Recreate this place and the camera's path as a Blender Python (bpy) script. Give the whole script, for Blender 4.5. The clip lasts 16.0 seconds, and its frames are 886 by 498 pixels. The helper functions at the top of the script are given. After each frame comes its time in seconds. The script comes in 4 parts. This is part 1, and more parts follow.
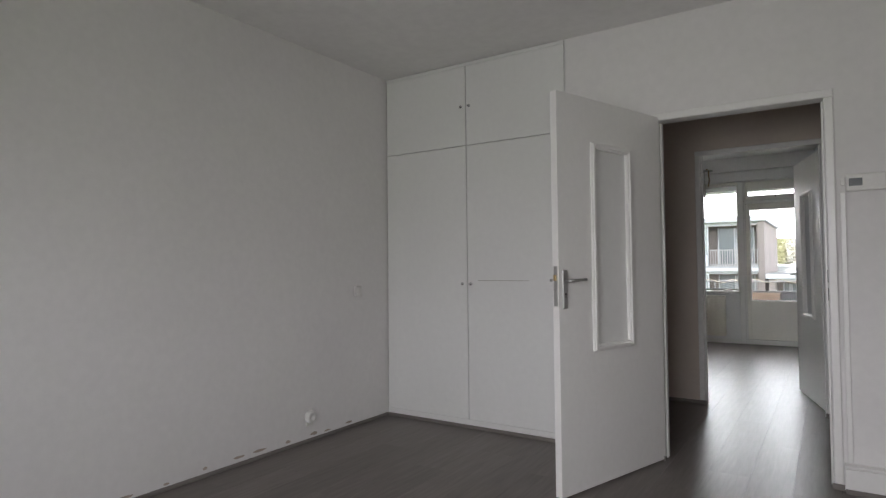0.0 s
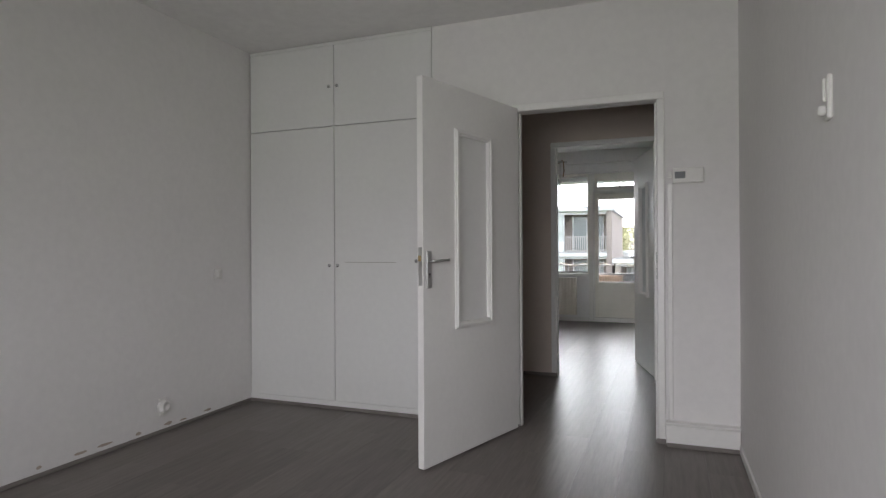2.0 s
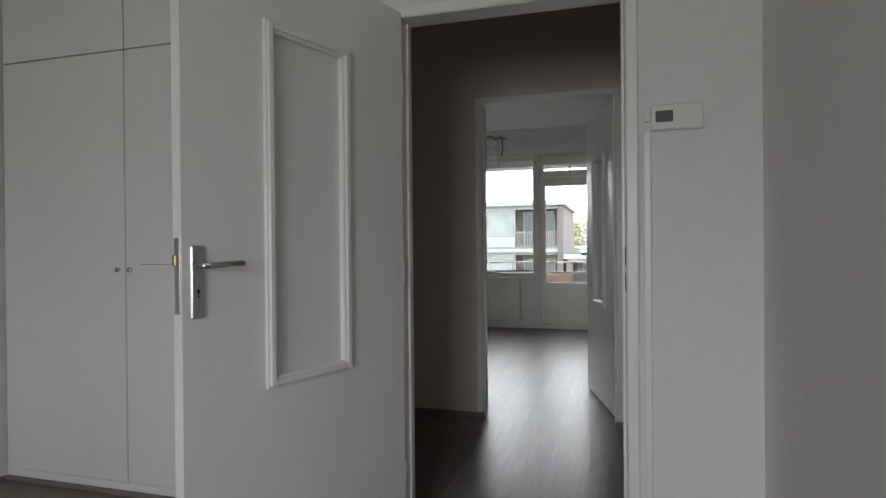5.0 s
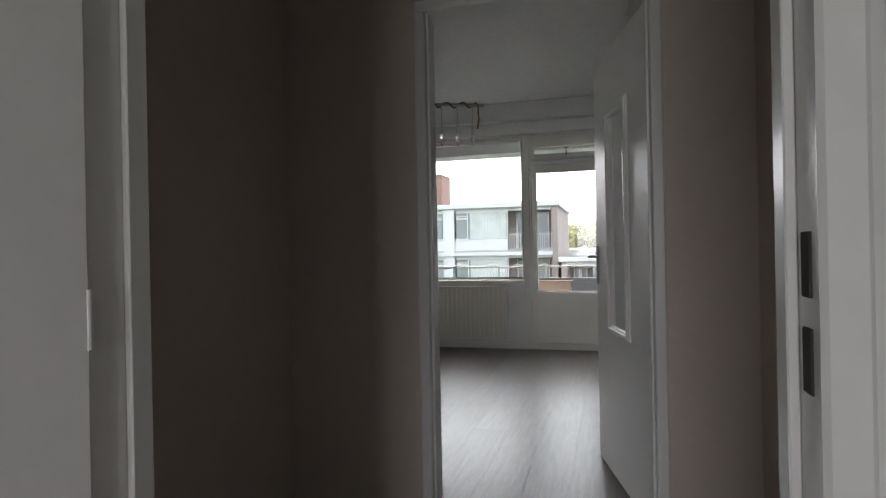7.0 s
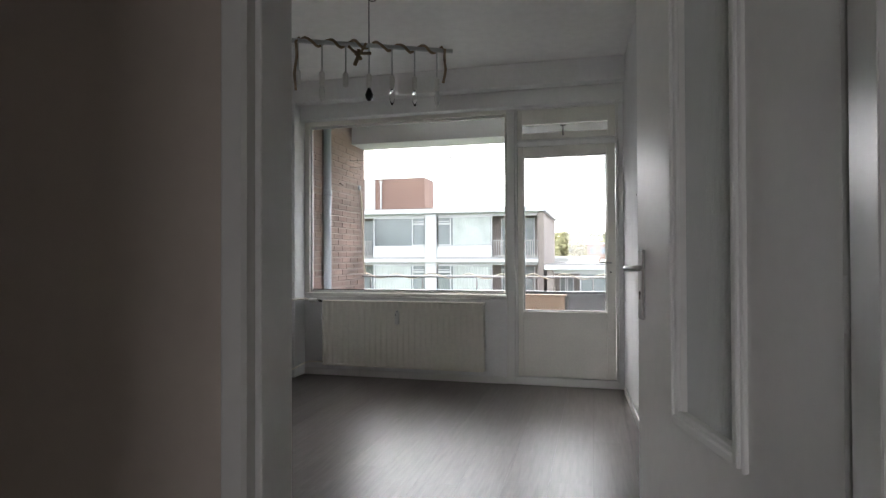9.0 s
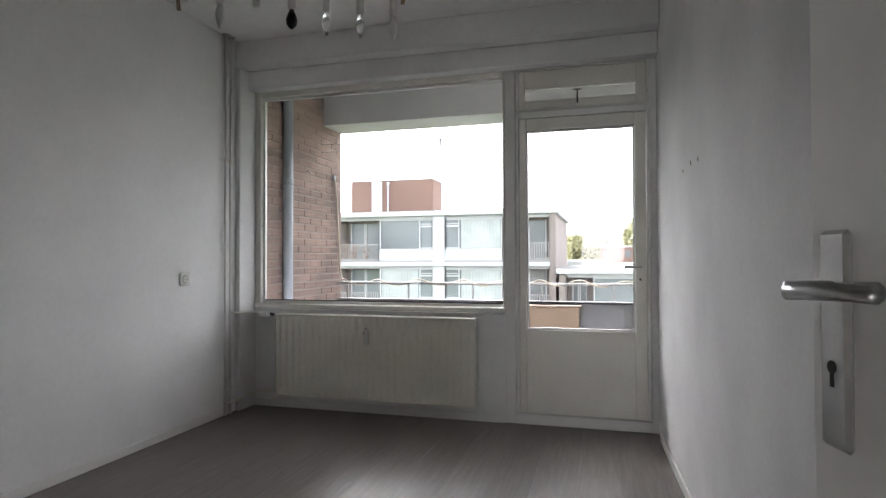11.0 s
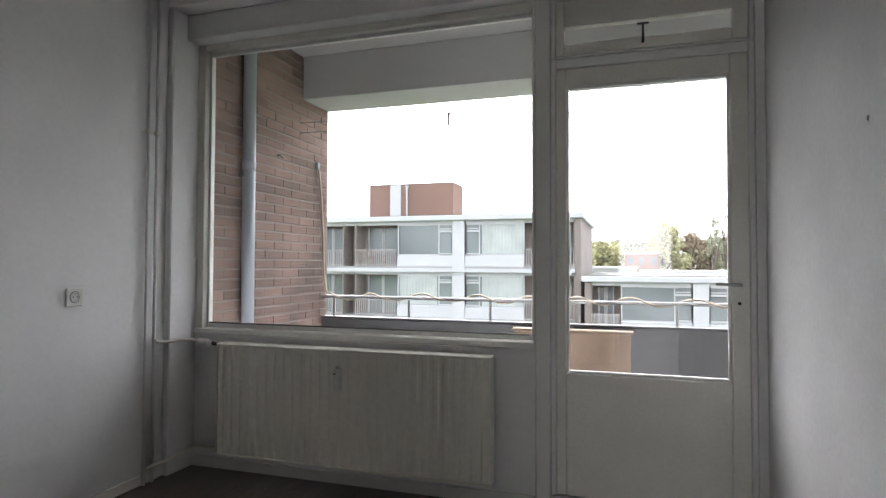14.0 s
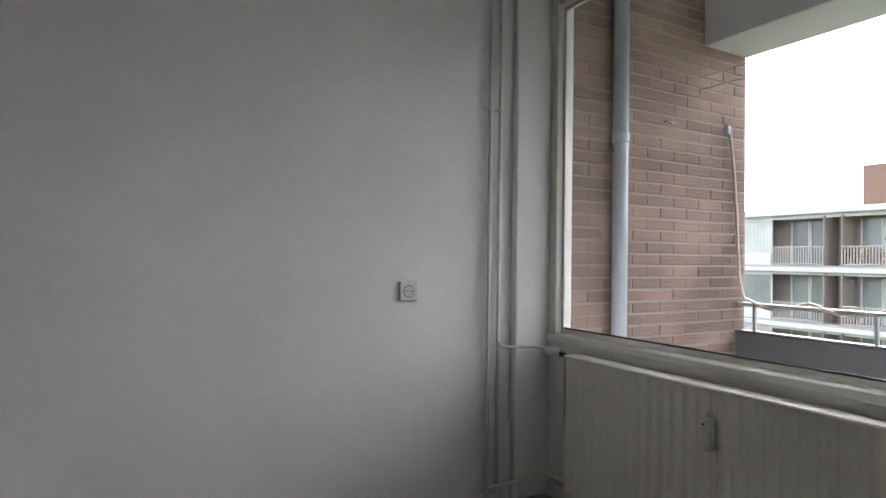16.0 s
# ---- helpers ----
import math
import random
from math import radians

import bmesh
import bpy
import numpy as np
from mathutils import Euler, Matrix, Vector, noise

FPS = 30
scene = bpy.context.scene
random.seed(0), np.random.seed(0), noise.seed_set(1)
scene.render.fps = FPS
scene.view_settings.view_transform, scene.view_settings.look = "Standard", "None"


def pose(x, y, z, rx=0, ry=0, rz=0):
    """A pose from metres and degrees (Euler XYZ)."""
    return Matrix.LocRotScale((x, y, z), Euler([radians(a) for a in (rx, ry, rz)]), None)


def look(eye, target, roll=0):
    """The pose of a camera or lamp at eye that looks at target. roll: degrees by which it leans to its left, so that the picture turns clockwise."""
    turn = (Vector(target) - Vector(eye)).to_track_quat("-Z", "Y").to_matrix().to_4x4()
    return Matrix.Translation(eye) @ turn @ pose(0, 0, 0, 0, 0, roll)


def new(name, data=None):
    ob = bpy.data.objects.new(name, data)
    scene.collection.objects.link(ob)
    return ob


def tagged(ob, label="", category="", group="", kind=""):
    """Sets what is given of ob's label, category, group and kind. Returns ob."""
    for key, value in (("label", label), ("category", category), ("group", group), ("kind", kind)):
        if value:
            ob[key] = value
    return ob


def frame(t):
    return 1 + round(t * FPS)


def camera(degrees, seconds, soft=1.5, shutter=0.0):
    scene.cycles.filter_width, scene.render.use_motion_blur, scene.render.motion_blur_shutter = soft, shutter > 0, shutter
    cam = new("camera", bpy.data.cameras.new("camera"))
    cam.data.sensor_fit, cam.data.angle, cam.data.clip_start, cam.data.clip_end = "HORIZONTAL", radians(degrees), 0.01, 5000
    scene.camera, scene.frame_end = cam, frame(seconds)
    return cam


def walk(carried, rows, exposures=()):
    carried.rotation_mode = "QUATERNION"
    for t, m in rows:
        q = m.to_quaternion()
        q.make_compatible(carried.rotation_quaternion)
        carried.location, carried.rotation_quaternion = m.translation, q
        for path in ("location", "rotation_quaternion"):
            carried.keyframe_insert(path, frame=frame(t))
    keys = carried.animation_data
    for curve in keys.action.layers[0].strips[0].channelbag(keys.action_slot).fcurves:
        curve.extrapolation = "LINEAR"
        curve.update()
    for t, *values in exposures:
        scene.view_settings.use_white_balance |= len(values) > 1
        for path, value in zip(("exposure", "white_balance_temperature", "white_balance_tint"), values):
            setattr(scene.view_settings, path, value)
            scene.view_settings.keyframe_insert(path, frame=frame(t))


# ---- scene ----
cam = camera(74.1, 16.0, 1.3)
PATH = [
    (0, (1.149, -9.723, 1.188), (0.047, -8.055, 1.247), -0.6),
    (0.5, (1.202, -9.768, 1.18), (0.246, -8.012, 1.231), -0.4),
    (1, (1.218, -9.778, 1.171), (0.381, -7.962, 1.203), -0.3),
    (1.5, (1.213, -9.773, 1.169), (0.45, -7.924, 1.185), -0.3),
    (2, (1.188, -9.754, 1.166), (0.476, -7.884, 1.17), -0.3),
    (2.5, (1.151, -9.706, 1.164), (0.478, -7.822, 1.162), -0.2),
    (3, (1.134, -9.538, 1.151), (0.501, -7.641, 1.147), -0.2),
    (3.5, (1.144, -9.238, 1.16), (0.53, -7.334, 1.15), -0.4),
    (4, (1.136, -8.912, 1.139), (0.537, -7.004, 1.131), -0.3),
    (4.5, (1.118, -8.572, 1.156), (0.543, -6.657, 1.144), -0.2),
    (7, (0.948, -6.617, 1.134), (0.4, -4.694, 1.136), -1.1),
    (7.5, (0.871, -6.226, 1.125), (0.335, -4.299, 1.132), -0.5),
    (8, (0.813, -5.853, 1.121), (0.288, -3.923, 1.134), -0.5),
    (8.5, (0.768, -5.469, 1.123), (0.259, -3.535, 1.138), -0.2),
    (9, (0.753, -5.139, 1.121), (0.254, -3.202, 1.143), -0.2),
    (11.5, (0.667, -3.823, 1.111), (0.108, -1.903, 1.15), -0.1),
    (12, (0.659, -3.721, 1.107), (0.079, -1.808, 1.154), -0.0),
    (12.5, (0.638, -3.625, 1.091), (0.05, -1.714, 1.144), 0.0),
    (13, (0.575, -3.39, 1.087), (-0.017, -1.48, 1.138), 0.1),
    (13.5, (0.503, -3.123, 1.102), (-0.09, -1.213, 1.153), 0.2),
    (14, (0.441, -2.805, 1.138), (-0.167, -0.901, 1.191), 0.2),
    (14.5, (0.405, -2.584, 1.132), (-0.319, -0.721, 1.184), 0.2),
    (15, (0.361, -2.316, 1.143), (-0.614, -0.57, 1.19), 0.3),
    (15.5, (0.334, -2.072, 1.119), (-1.033, -0.613, 1.173), 0.3),
    (16, (0.315, -1.878, 1.128), (-1.432, -0.904, 1.16), 0.8),
]
walk(cam, [(t, look(eye, target, roll)) for t, eye, target, roll in PATH],
     exposures=[(0, 3.15, 6260, 12), (3.0, 3.12, 6250, 12), (4.5, 2.95, 6220, 11), (6.0, 2.9, 6240, 11), (7.0, 2.9, 6240, 11), (7.5, 3.1, 6240, 11), (8.2, 3.12, 6250, 11), (9.0, 3.15, 6280, 12), (10.5, 3.15, 6300, 13), (11.5, 3.2, 6300, 13), (13.0, 3.12, 6300, 13), (13.8, 2.92, 6300, 13), (14.5, 2.7, 6300, 13), (15.2, 2.75, 6300, 13), (16.0, 3.0, 6300, 13)])

# ---------------------------------------------------------------- light
world = bpy.data.worlds.new("overcast_sky")
scene.world = world
world.use_nodes = True
wn = world.node_tree
for n in list(wn.nodes):
    wn.nodes.remove(n)
sky = wn.nodes.new("ShaderNodeTexSky")
sky.sky_type = "NISHITA"
sky.sun_disc = False
sky.sun_elevation, sky.sun_rotation = radians(48), radians(-25)
sky.dust_density, sky.air_density, sky.ozone_density = 4.0, 1.0, 1.0
pale = wn.nodes.new("ShaderNodeHueSaturation")
pale.inputs["Saturation"].default_value = 0.12
bg = wn.nodes.new("ShaderNodeBackground")
bg.inputs["Strength"].default_value = 0.15
wout = wn.nodes.new("ShaderNodeOutputWorld")
wn.links.new(sky.outputs[0], pale.inputs["Color"])
wn.links.new(pale.outputs[0], bg.inputs["Color"])
wn.links.new(bg.outputs[0], wout.inputs["Surface"])

sun = new("sun", bpy.data.lights.new("sun", "SUN"))
sun.data.energy, sun.data.angle, sun.data.color = 0.6, radians(20), (1.0, 0.98, 0.95)
sun.matrix_world = look((-7, 15, 20), (0, 0, 0))

# daylight of the bedroom's own window, behind the walker
back_light = new("bedroom_daylight", bpy.data.lights.new("bedroom_daylight", "AREA"))
back_light.data.shape, back_light.data.size, back_light.data.size_y = "RECTANGLE", 1.6, 1.1
back_light.data.spread = radians(115)
back_light.data.energy, back_light.data.color = 2.4, (1.0, 0.955, 0.965)
back_light.matrix_world = look((0.5, -11.02, 1.42), (0.3, -6.5, 0.1))

# ---------------------------------------------------------------- materials


def mat(name, color, rough=0.5, metal=0.0, noise_amt=0.06, noise_scale=6.0, bump=0.0, bump_scale=120.0, fine=0.03, spec=0.5, var=0.0):
    """A surface with two scales of colour variation and a fine relief; var: difference from piece to piece."""
    m = bpy.data.materials.new(name)
    m.use_nodes = True
    nt = m.node_tree
    b = nt.nodes["Principled BSDF"]
    b.inputs["Roughness"].default_value = rough
    b.inputs["Metallic"].default_value = metal
    b.inputs["Specular IOR Level"].default_value = spec
    tc = nt.nodes.new("ShaderNodeTexCoord")
    big = nt.nodes.new("ShaderNodeTexNoise")
    big.inputs["Scale"].default_value, big.inputs["Detail"].default_value = noise_scale * 0.25, 4
    small = nt.nodes.new("ShaderNodeTexNoise")
    small.inputs["Scale"].default_value, small.inputs["Detail"].default_value = noise_scale * 8, 3
    geo = nt.nodes.new("ShaderNodeNewGeometry")
    for n in (big, small):
        nt.links.new(geo.outputs["Position"], n.inputs["Vector"])

    def ramp(src, amount):
        r = nt.nodes.new("ShaderNodeMapRange")
        r.inputs["From Min"].default_value, r.inputs["From Max"].default_value = 0.3, 0.7
        r.inputs["To Min"].default_value, r.inputs["To Max"].default_value = 1 - amount, 1 + amount
        nt.links.new(src, r.inputs["Value"])
        return r.outputs["Result"]

    mul = nt.nodes.new("ShaderNodeMath")
    mul.operation = "MULTIPLY"
    nt.links.new(ramp(big.outputs["Fac"], noise_amt), mul.inputs[0])
    nt.links.new(ramp(small.outputs["Fac"], fine), mul.inputs[1])
    last = mul.outputs[0]
    if var:
        info = nt.nodes.new("ShaderNodeObjectInfo")
        r = nt.nodes.new("ShaderNodeMapRange")
        r.inputs["To Min"].default_value, r.inputs["To Max"].default_value = 1 - var, 1 + var
        nt.links.new(info.outputs["Random"], r.inputs["Value"])
        m2 = nt.nodes.new("ShaderNodeMath")
        m2.operation = "MULTIPLY"
        nt.links.new(last, m2.inputs[0])
        nt.links.new(r.outputs["Result"], m2.inputs[1])
        last = m2.outputs[0]
    sc = nt.nodes.new("ShaderNodeVectorMath")
    sc.operation = "SCALE"
    sc.inputs[0].default_value = color
    nt.links.new(last, sc.inputs["Scale"])
    nt.links.new(sc.outputs[0], b.inputs["Base Color"])
    if bump:
        bn = nt.nodes.new("ShaderNodeTexNoise")
        bn.inputs["Scale"].default_value, bn.inputs["Detail"].default_value = bump_scale, 3
        nt.links.new(geo.outputs["Position"], bn.inputs["Vector"])
        bp = nt.nodes.new("ShaderNodeBump")
        bp.inputs["Strength"].default_value, bp.inputs["Distance"].default_value = bump, 0.003
        nt.links.new(bn.outputs["Fac"], bp.inputs["Height"])
        nt.links.new(bp.outputs["Normal"], b.inputs["Normal"])
    return m


M_WALL = mat("wall_paint", (0.79, 0.775, 0.755), 0.85, noise_amt=0.04, noise_scale=3, bump=0.08, bump_scale=60, fine=0.02)
# whitish wall browned and darkened: the hall's dim light is in the colour
M_WALL_HALL_DIM = mat("hall_wall_dimmed", (0.68, 0.595, 0.525), 0.85, noise_amt=0.04, noise_scale=3, bump=0.08, bump_scale=60, fine=0.02)
M_WALL_BACK = mat("back_room_wall_paint", (0.85, 0.845, 0.835), 0.8, noise_amt=0.06, noise_scale=5, bump=0.12, bump_scale=40, fine=0.02)
# mottling is wear; the base is darkened for window light grazing past
M_WALL_WORN_DIM = mat("worn_wall_dimmed", (0.73, 0.725, 0.715), 0.75, noise_amt=0.10, noise_scale=7, bump=0.15, bump_scale=25, fine=0.03)
M_CEIL = mat("ceiling_paint", (0.85, 0.84, 0.82), 0.9, noise_amt=0.03, noise_scale=2, bump=0.2, bump_scale=90)
M_PAINT = mat("white_gloss_paint", (0.84, 0.83, 0.80), 0.32, noise_amt=0.03, noise_scale=4, bump=0.06, bump_scale=30, fine=0.015)
M_CLOSET = mat("closet_paint", (0.80, 0.80, 0.775), 0.45, noise_amt=0.03, noise_scale=3, bump=0.08, bump_scale=40, fine=0.015)
M_CREAM = mat("cream_frame_paint", (0.86, 0.84, 0.77), 0.4, noise_amt=0.05, noise_scale=8, bump=0.1, bump_scale=50)
M_RAD = mat("radiator_enamel", (0.87, 0.84, 0.75), 0.4, noise_amt=0.03, noise_scale=5, bump=0.04)
M_STEEL = mat("brushed_steel", (0.55, 0.55, 0.54), 0.35, 1.0, 0.05, 20, 0.05, 300)
M_CHROME = mat("worn_chrome", (0.6, 0.6, 0.6), 0.2, 1.0, 0.05, 20)
M_PLASTIC = mat("white_plastic", (0.75, 0.74, 0.70), 0.4, noise_amt=0.02)
M_SCREEN = mat("dark_lcd", (0.10, 0.11, 0.11), 0.25, noise_amt=0.02)
M_DARK = mat("dark_gap", (0.05, 0.045, 0.04), 0.8)
M_SKIRT = mat("grey_skirting", (0.20, 0.18, 0.165), 0.6, noise_amt=0.1, noise_scale=10)
M_ROPE = mat("jute_rope", (0.30, 0.22, 0.14), 0.95, noise_amt=0.25, noise_scale=60, bump=0.8, bump_scale=350)
M_BULB = mat("opal_bulb", (0.8, 0.8, 0.78), 0.25, noise_amt=0.02)
M_BLACKBULB = mat("black_bulb", (0.02, 0.02, 0.02), 0.25)
M_BRICK = mat("red_brown_brick", (0.205, 0.135, 0.11), 0.9, noise_amt=0.45, noise_scale=11, bump=0.6, bump_scale=90, fine=0.15, var=0.22)
M_MORTAR = mat("mortar", (0.27, 0.235, 0.21), 0.95, noise_amt=0.15, noise_scale=12, bump=0.5)
M_CONC = mat("white_concrete", (0.43, 0.43, 0.425), 0.9, noise_amt=0.08, noise_scale=4, bump=0.3)
M_BITUMEN = mat("grey_parapet_sheet", (0.085, 0.088, 0.094), 0.55, noise_amt=0.15, noise_scale=5, bump=0.3, bump_scale=25)
M_WOOD = mat("raw_plywood", (0.24, 0.17, 0.12), 0.7, noise_amt=0.15, noise_scale=8, bump=0.2)
M_PVC = mat("grey_pvc", (0.38, 0.42, 0.47), 0.45, noise_amt=0.06, noise_scale=6)
M_RUST = mat("galvanised_rail", (0.34, 0.34, 0.34), 0.5, 0.6, 0.15, 15)
M_HOSE = mat("beige_cable", (0.46, 0.40, 0.32), 0.7, noise_amt=0.1, noise_scale=15)
M_FBRICK = mat("far_brick", (0.235, 0.15, 0.12), 0.95, noise_amt=0.12, noise_scale=2, fine=0.1)
# brown brick greyed, with the far haze mixed into its colour
M_FBRICK2 = mat("far_hazed_brick", (0.26, 0.225, 0.21), 0.95, noise_amt=0.12, noise_scale=2, fine=0.1)
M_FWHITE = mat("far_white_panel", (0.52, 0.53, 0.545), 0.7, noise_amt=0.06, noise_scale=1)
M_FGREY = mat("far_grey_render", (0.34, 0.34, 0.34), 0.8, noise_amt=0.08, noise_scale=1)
M_FRAIL = mat("far_grey_railing", (0.42, 0.40, 0.39), 0.6, noise_amt=0.1, noise_scale=2)
M_FGLASS = mat("far_window_glass", (0.20, 0.225, 0.235), 0.08, noise_amt=0.3, noise_scale=1.5, spec=0.8)
M_CURTAIN = mat("pale_net_curtain", (0.42, 0.455, 0.445), 0.3, noise_amt=0.12, noise_scale=6)
M_ROOF = mat("roof_felt", (0.14, 0.14, 0.135), 0.95, noise_amt=0.2, noise_scale=1)
M_GRASS = mat("grass", (0.07, 0.10, 0.04), 0.95, noise_amt=0.3, noise_scale=0.6)
M_ASPHALT = mat("asphalt", (0.06, 0.06, 0.06), 0.9, noise_amt=0.2, noise_scale=1)
M_BARK = mat("bark", (0.12, 0.10, 0.08), 0.95, noise_amt=0.2, noise_scale=3)
# yellow and green crowns are paled: distance haze is painted into the leaves
M_LEAF_HAZE = mat("hazed_autumn_leaves", (0.42, 0.41, 0.24), 0.8, noise_amt=0.25, noise_scale=0.6)
M_LEAF2_HAZE = mat("hazed_green_leaves", (0.27, 0.28, 0.20), 0.8, noise_amt=0.4, noise_scale=0.6)
M_BROWNLEAF = mat("brown_autumn_leaves", (0.33, 0.27, 0.20), 0.85, noise_amt=0.3, noise_scale=0.6)
M_RUSTLEAF = mat("rust_leaves", (0.30, 0.13, 0.06), 0.85, noise_amt=0.3, noise_scale=3)
M_CHIP = mat("bare_plaster", (0.42, 0.36, 0.30), 0.95, noise_amt=0.2, noise_scale=20)
M_STAIN = mat("scuffed_plaster", (0.35, 0.32, 0.28), 0.9, noise_amt=0.2, noise_scale=20)
M_BRASS = mat("brass_latch", (0.55, 0.42, 0.22), 0.4, 0.9)


def floor_material():
    """Grey-brown laminate with long grain, each plank a little different, softly glossy."""
    m = bpy.data.materials.new("grey_oak_laminate")
    m.use_nodes = True
    nt = m.node_tree
    b = nt.nodes["Principled BSDF"]
    geo = nt.nodes.new("ShaderNodeNewGeometry")
    info = nt.nodes.new("ShaderNodeObjectInfo")
    mp = nt.nodes.new("ShaderNodeMapping")
    mp.inputs["Scale"].default_value = (30, 2.2, 1)
    nt.links.new(geo.outputs["Position"], mp.inputs["Vector"])
    off = nt.nodes.new("ShaderNodeVectorMath")
    off.operation = "MULTIPLY_ADD"
    off.inputs[1].default_value = (37, 11, 5)
    nt.links.new(info.outputs["Random"], off.inputs[0])
    nt.links.new(mp.outputs["Vector"], off.inputs[2])
    g = nt.nodes.new("ShaderNodeTexNoise")
    g.inputs["Scale"].default_value, g.inputs["Detail"].default_value, g.inputs["Roughness"].default_value = 1.6, 8, 0.65
    nt.links.new(off.outputs[0], g.inputs["Vector"])
    cr = nt.nodes.new("ShaderNodeValToRGB")
    cr.color_ramp.elements[0].position, cr.color_ramp.elements[0].color = 0.28, (0.142, 0.124, 0.115, 1)
    cr.color_ramp.elements[1].position, cr.color_ramp.elements[1].color = 0.72, (0.208, 0.184, 0.170, 1)
    nt.links.new(g.outputs["Fac"], cr.inputs["Fac"])
    r = nt.nodes.new("ShaderNodeMapRange")
    r.inputs["To Min"].default_value, r.inputs["To Max"].default_value = 0.92, 1.08
    nt.links.new(info.outputs["Random"], r.inputs["Value"])
    sc = nt.nodes.new("ShaderNodeVectorMath")
    sc.operation = "SCALE"
    nt.links.new(cr.outputs["Color"], sc.inputs[0])
    nt.links.new(r.outputs["Result"], sc.inputs["Scale"])
    nt.links.new(sc.outputs[0], b.inputs["Base Color"])
    rr = nt.nodes.new("ShaderNodeMapRange")
    rr.inputs["To Min"].default_value, rr.inputs["To Max"].default_value = 0.31, 0.37
    nt.links.new(g.outputs["Fac"], rr.inputs["Value"])
    nt.links.new(rr.outputs["Result"], b.inputs["Roughness"])
    b.inputs["Specular IOR Level"].default_value = 0.17
    bp = nt.nodes.new("ShaderNodeBump")
    bp.inputs["Strength"].default_value, bp.inputs["Distance"].default_value = 0.02, 0.001
    nt.links.new(g.outputs["Fac"], bp.inputs["Height"])
    nt.links.new(bp.outputs["Normal"], b.inputs["Normal"])
    return m


M_FLOOR = floor_material()


def glass_material(name, rough=0.0, tint=(0.97, 0.98, 0.98, 1), trans=1.0):
    m = bpy.data.materials.new(name)
    m.use_nodes = True
    b = m.node_tree.nodes["Principled BSDF"]
    b.inputs["Base Color"].default_value = tint
    b.inputs["Transmission Weight"].default_value = trans
    b.inputs["Roughness"].default_value = rough
    b.inputs["IOR"].default_value = 1.45
    return m


M_GLASS = glass_material("clear_glass")
M_REED = glass_material("reeded_glass", 0.25, (0.94, 0.965, 0.945, 1), 0.3)
M_BULBGLASS = glass_material("clear_bulb_glass")

# ---------------------------------------------------------------- mesh helpers


def bx(bm, x0, x1, y0, y1, z0, z1, r=0.0, m=None):
    """A box between corners, with chamfered edges where r is given, moved by m."""
    vs = [bm.verts.new((x, y, z)) for z in (z0, z1) for y in (y0, y1) for x in (x0, x1)]
    fs = [bm.faces.new([vs[i] for i in f]) for f in ((0, 2, 3, 1), (4, 5, 7, 6), (0, 1, 5, 4), (2, 6, 7, 3), (0, 4, 6, 2), (1, 3, 7, 5))]
    geom = list(vs)
    if r:
        es = list({e for f in fs for e in f.edges})
        out = bmesh.ops.bevel(bm, geom=es, offset=r, segments=1, affect="EDGES", profile=0.5)
        geom = list({v for f in out["faces"] for v in f.verts} | {v for v in vs if v.is_valid})
    if m is not None:
        bmesh.ops.transform(bm, matrix=m, verts=geom)
    return bm


def box_bm(*a, **k):
    return bx(bmesh.new(), *a, **k)


def cyl(bm, p, q, r, n=12, r2=None):
    """A round bar from p to q."""
    p, q = Vector(p), Vector(q)
    d = q - p
    m = Matrix.Translation((p + q) / 2) @ d.to_track_quat("Z", "Y").to_matrix().to_4x4()
    bmesh.ops.create_cone(bm, cap_ends=True, segments=n, radius1=r, radius2=r if r2 is None else r2, depth=d.length, matrix=m)
    return bm


def lathe(bm, prof, n=16, m=Matrix()):
    """A turned body: prof is a list of (radius, height)."""
    rings = []
    for r, z in prof:
        rings.append([bm.verts.new(m @ Vector((max(r, 1e-4) * math.cos(2 * math.pi * i / n), max(r, 1e-4) * math.sin(2 * math.pi * i / n), z))) for i in range(n)])
    for a, b in zip(rings, rings[1:]):
        for i in range(n):
            bm.faces.new((a[i], a[(i + 1) % n], b[(i + 1) % n], b[i]))
    bm.faces.new(rings[0][::-1])
    bm.faces.new(rings[-1])
    return bm


def tube(bm, pts, r, n=8):
    """A bent pipe or cable along points."""
    pts = [Vector(p) for p in pts]
    up = Vector((0.31, 0.17, 0.93))
    rings = []
    for i, p in enumerate(pts):
        d = (pts[min(i + 1, len(pts) - 1)] - pts[max(i - 1, 0)]).normalized()
        a = d.cross(up)
        a = a.normalized() if a.length > 1e-3 else d.cross(Vector((1, 0, 0))).normalized()
        b = d.cross(a)
        up = b.cross(d) if b.length else up
        rings.append([bm.verts.new(p + r * (math.cos(2 * math.pi * k / n) * a + math.sin(2 * math.pi * k / n) * b)) for k in range(n)])
    for a, b in zip(rings, rings[1:]):
        for k in range(n):
            bm.faces.new((a[k], a[(k + 1) % n], b[(k + 1) % n], b[k]))
    bm.faces.new(rings[0][::-1])
    bm.faces.new(rings[-1])
    return bm


def mesh_of(name, bm, material, smooth=False):
    bmesh.ops.recalc_face_normals(bm, faces=bm.faces)
    me = bpy.data.meshes.new(name)
    bm.to_mesh(me)
    bm.free()
    me.materials.append(material)
    if smooth:
        me.polygons.foreach_set("use_smooth", [True] * len(me.polygons))
    return me


def part(name, bm, material, parent, label="", smooth=False):
    ob = new(name, mesh_of(name, bm, material, smooth))
    ob.parent = parent
    if label:
        ob["label"] = label
    return ob


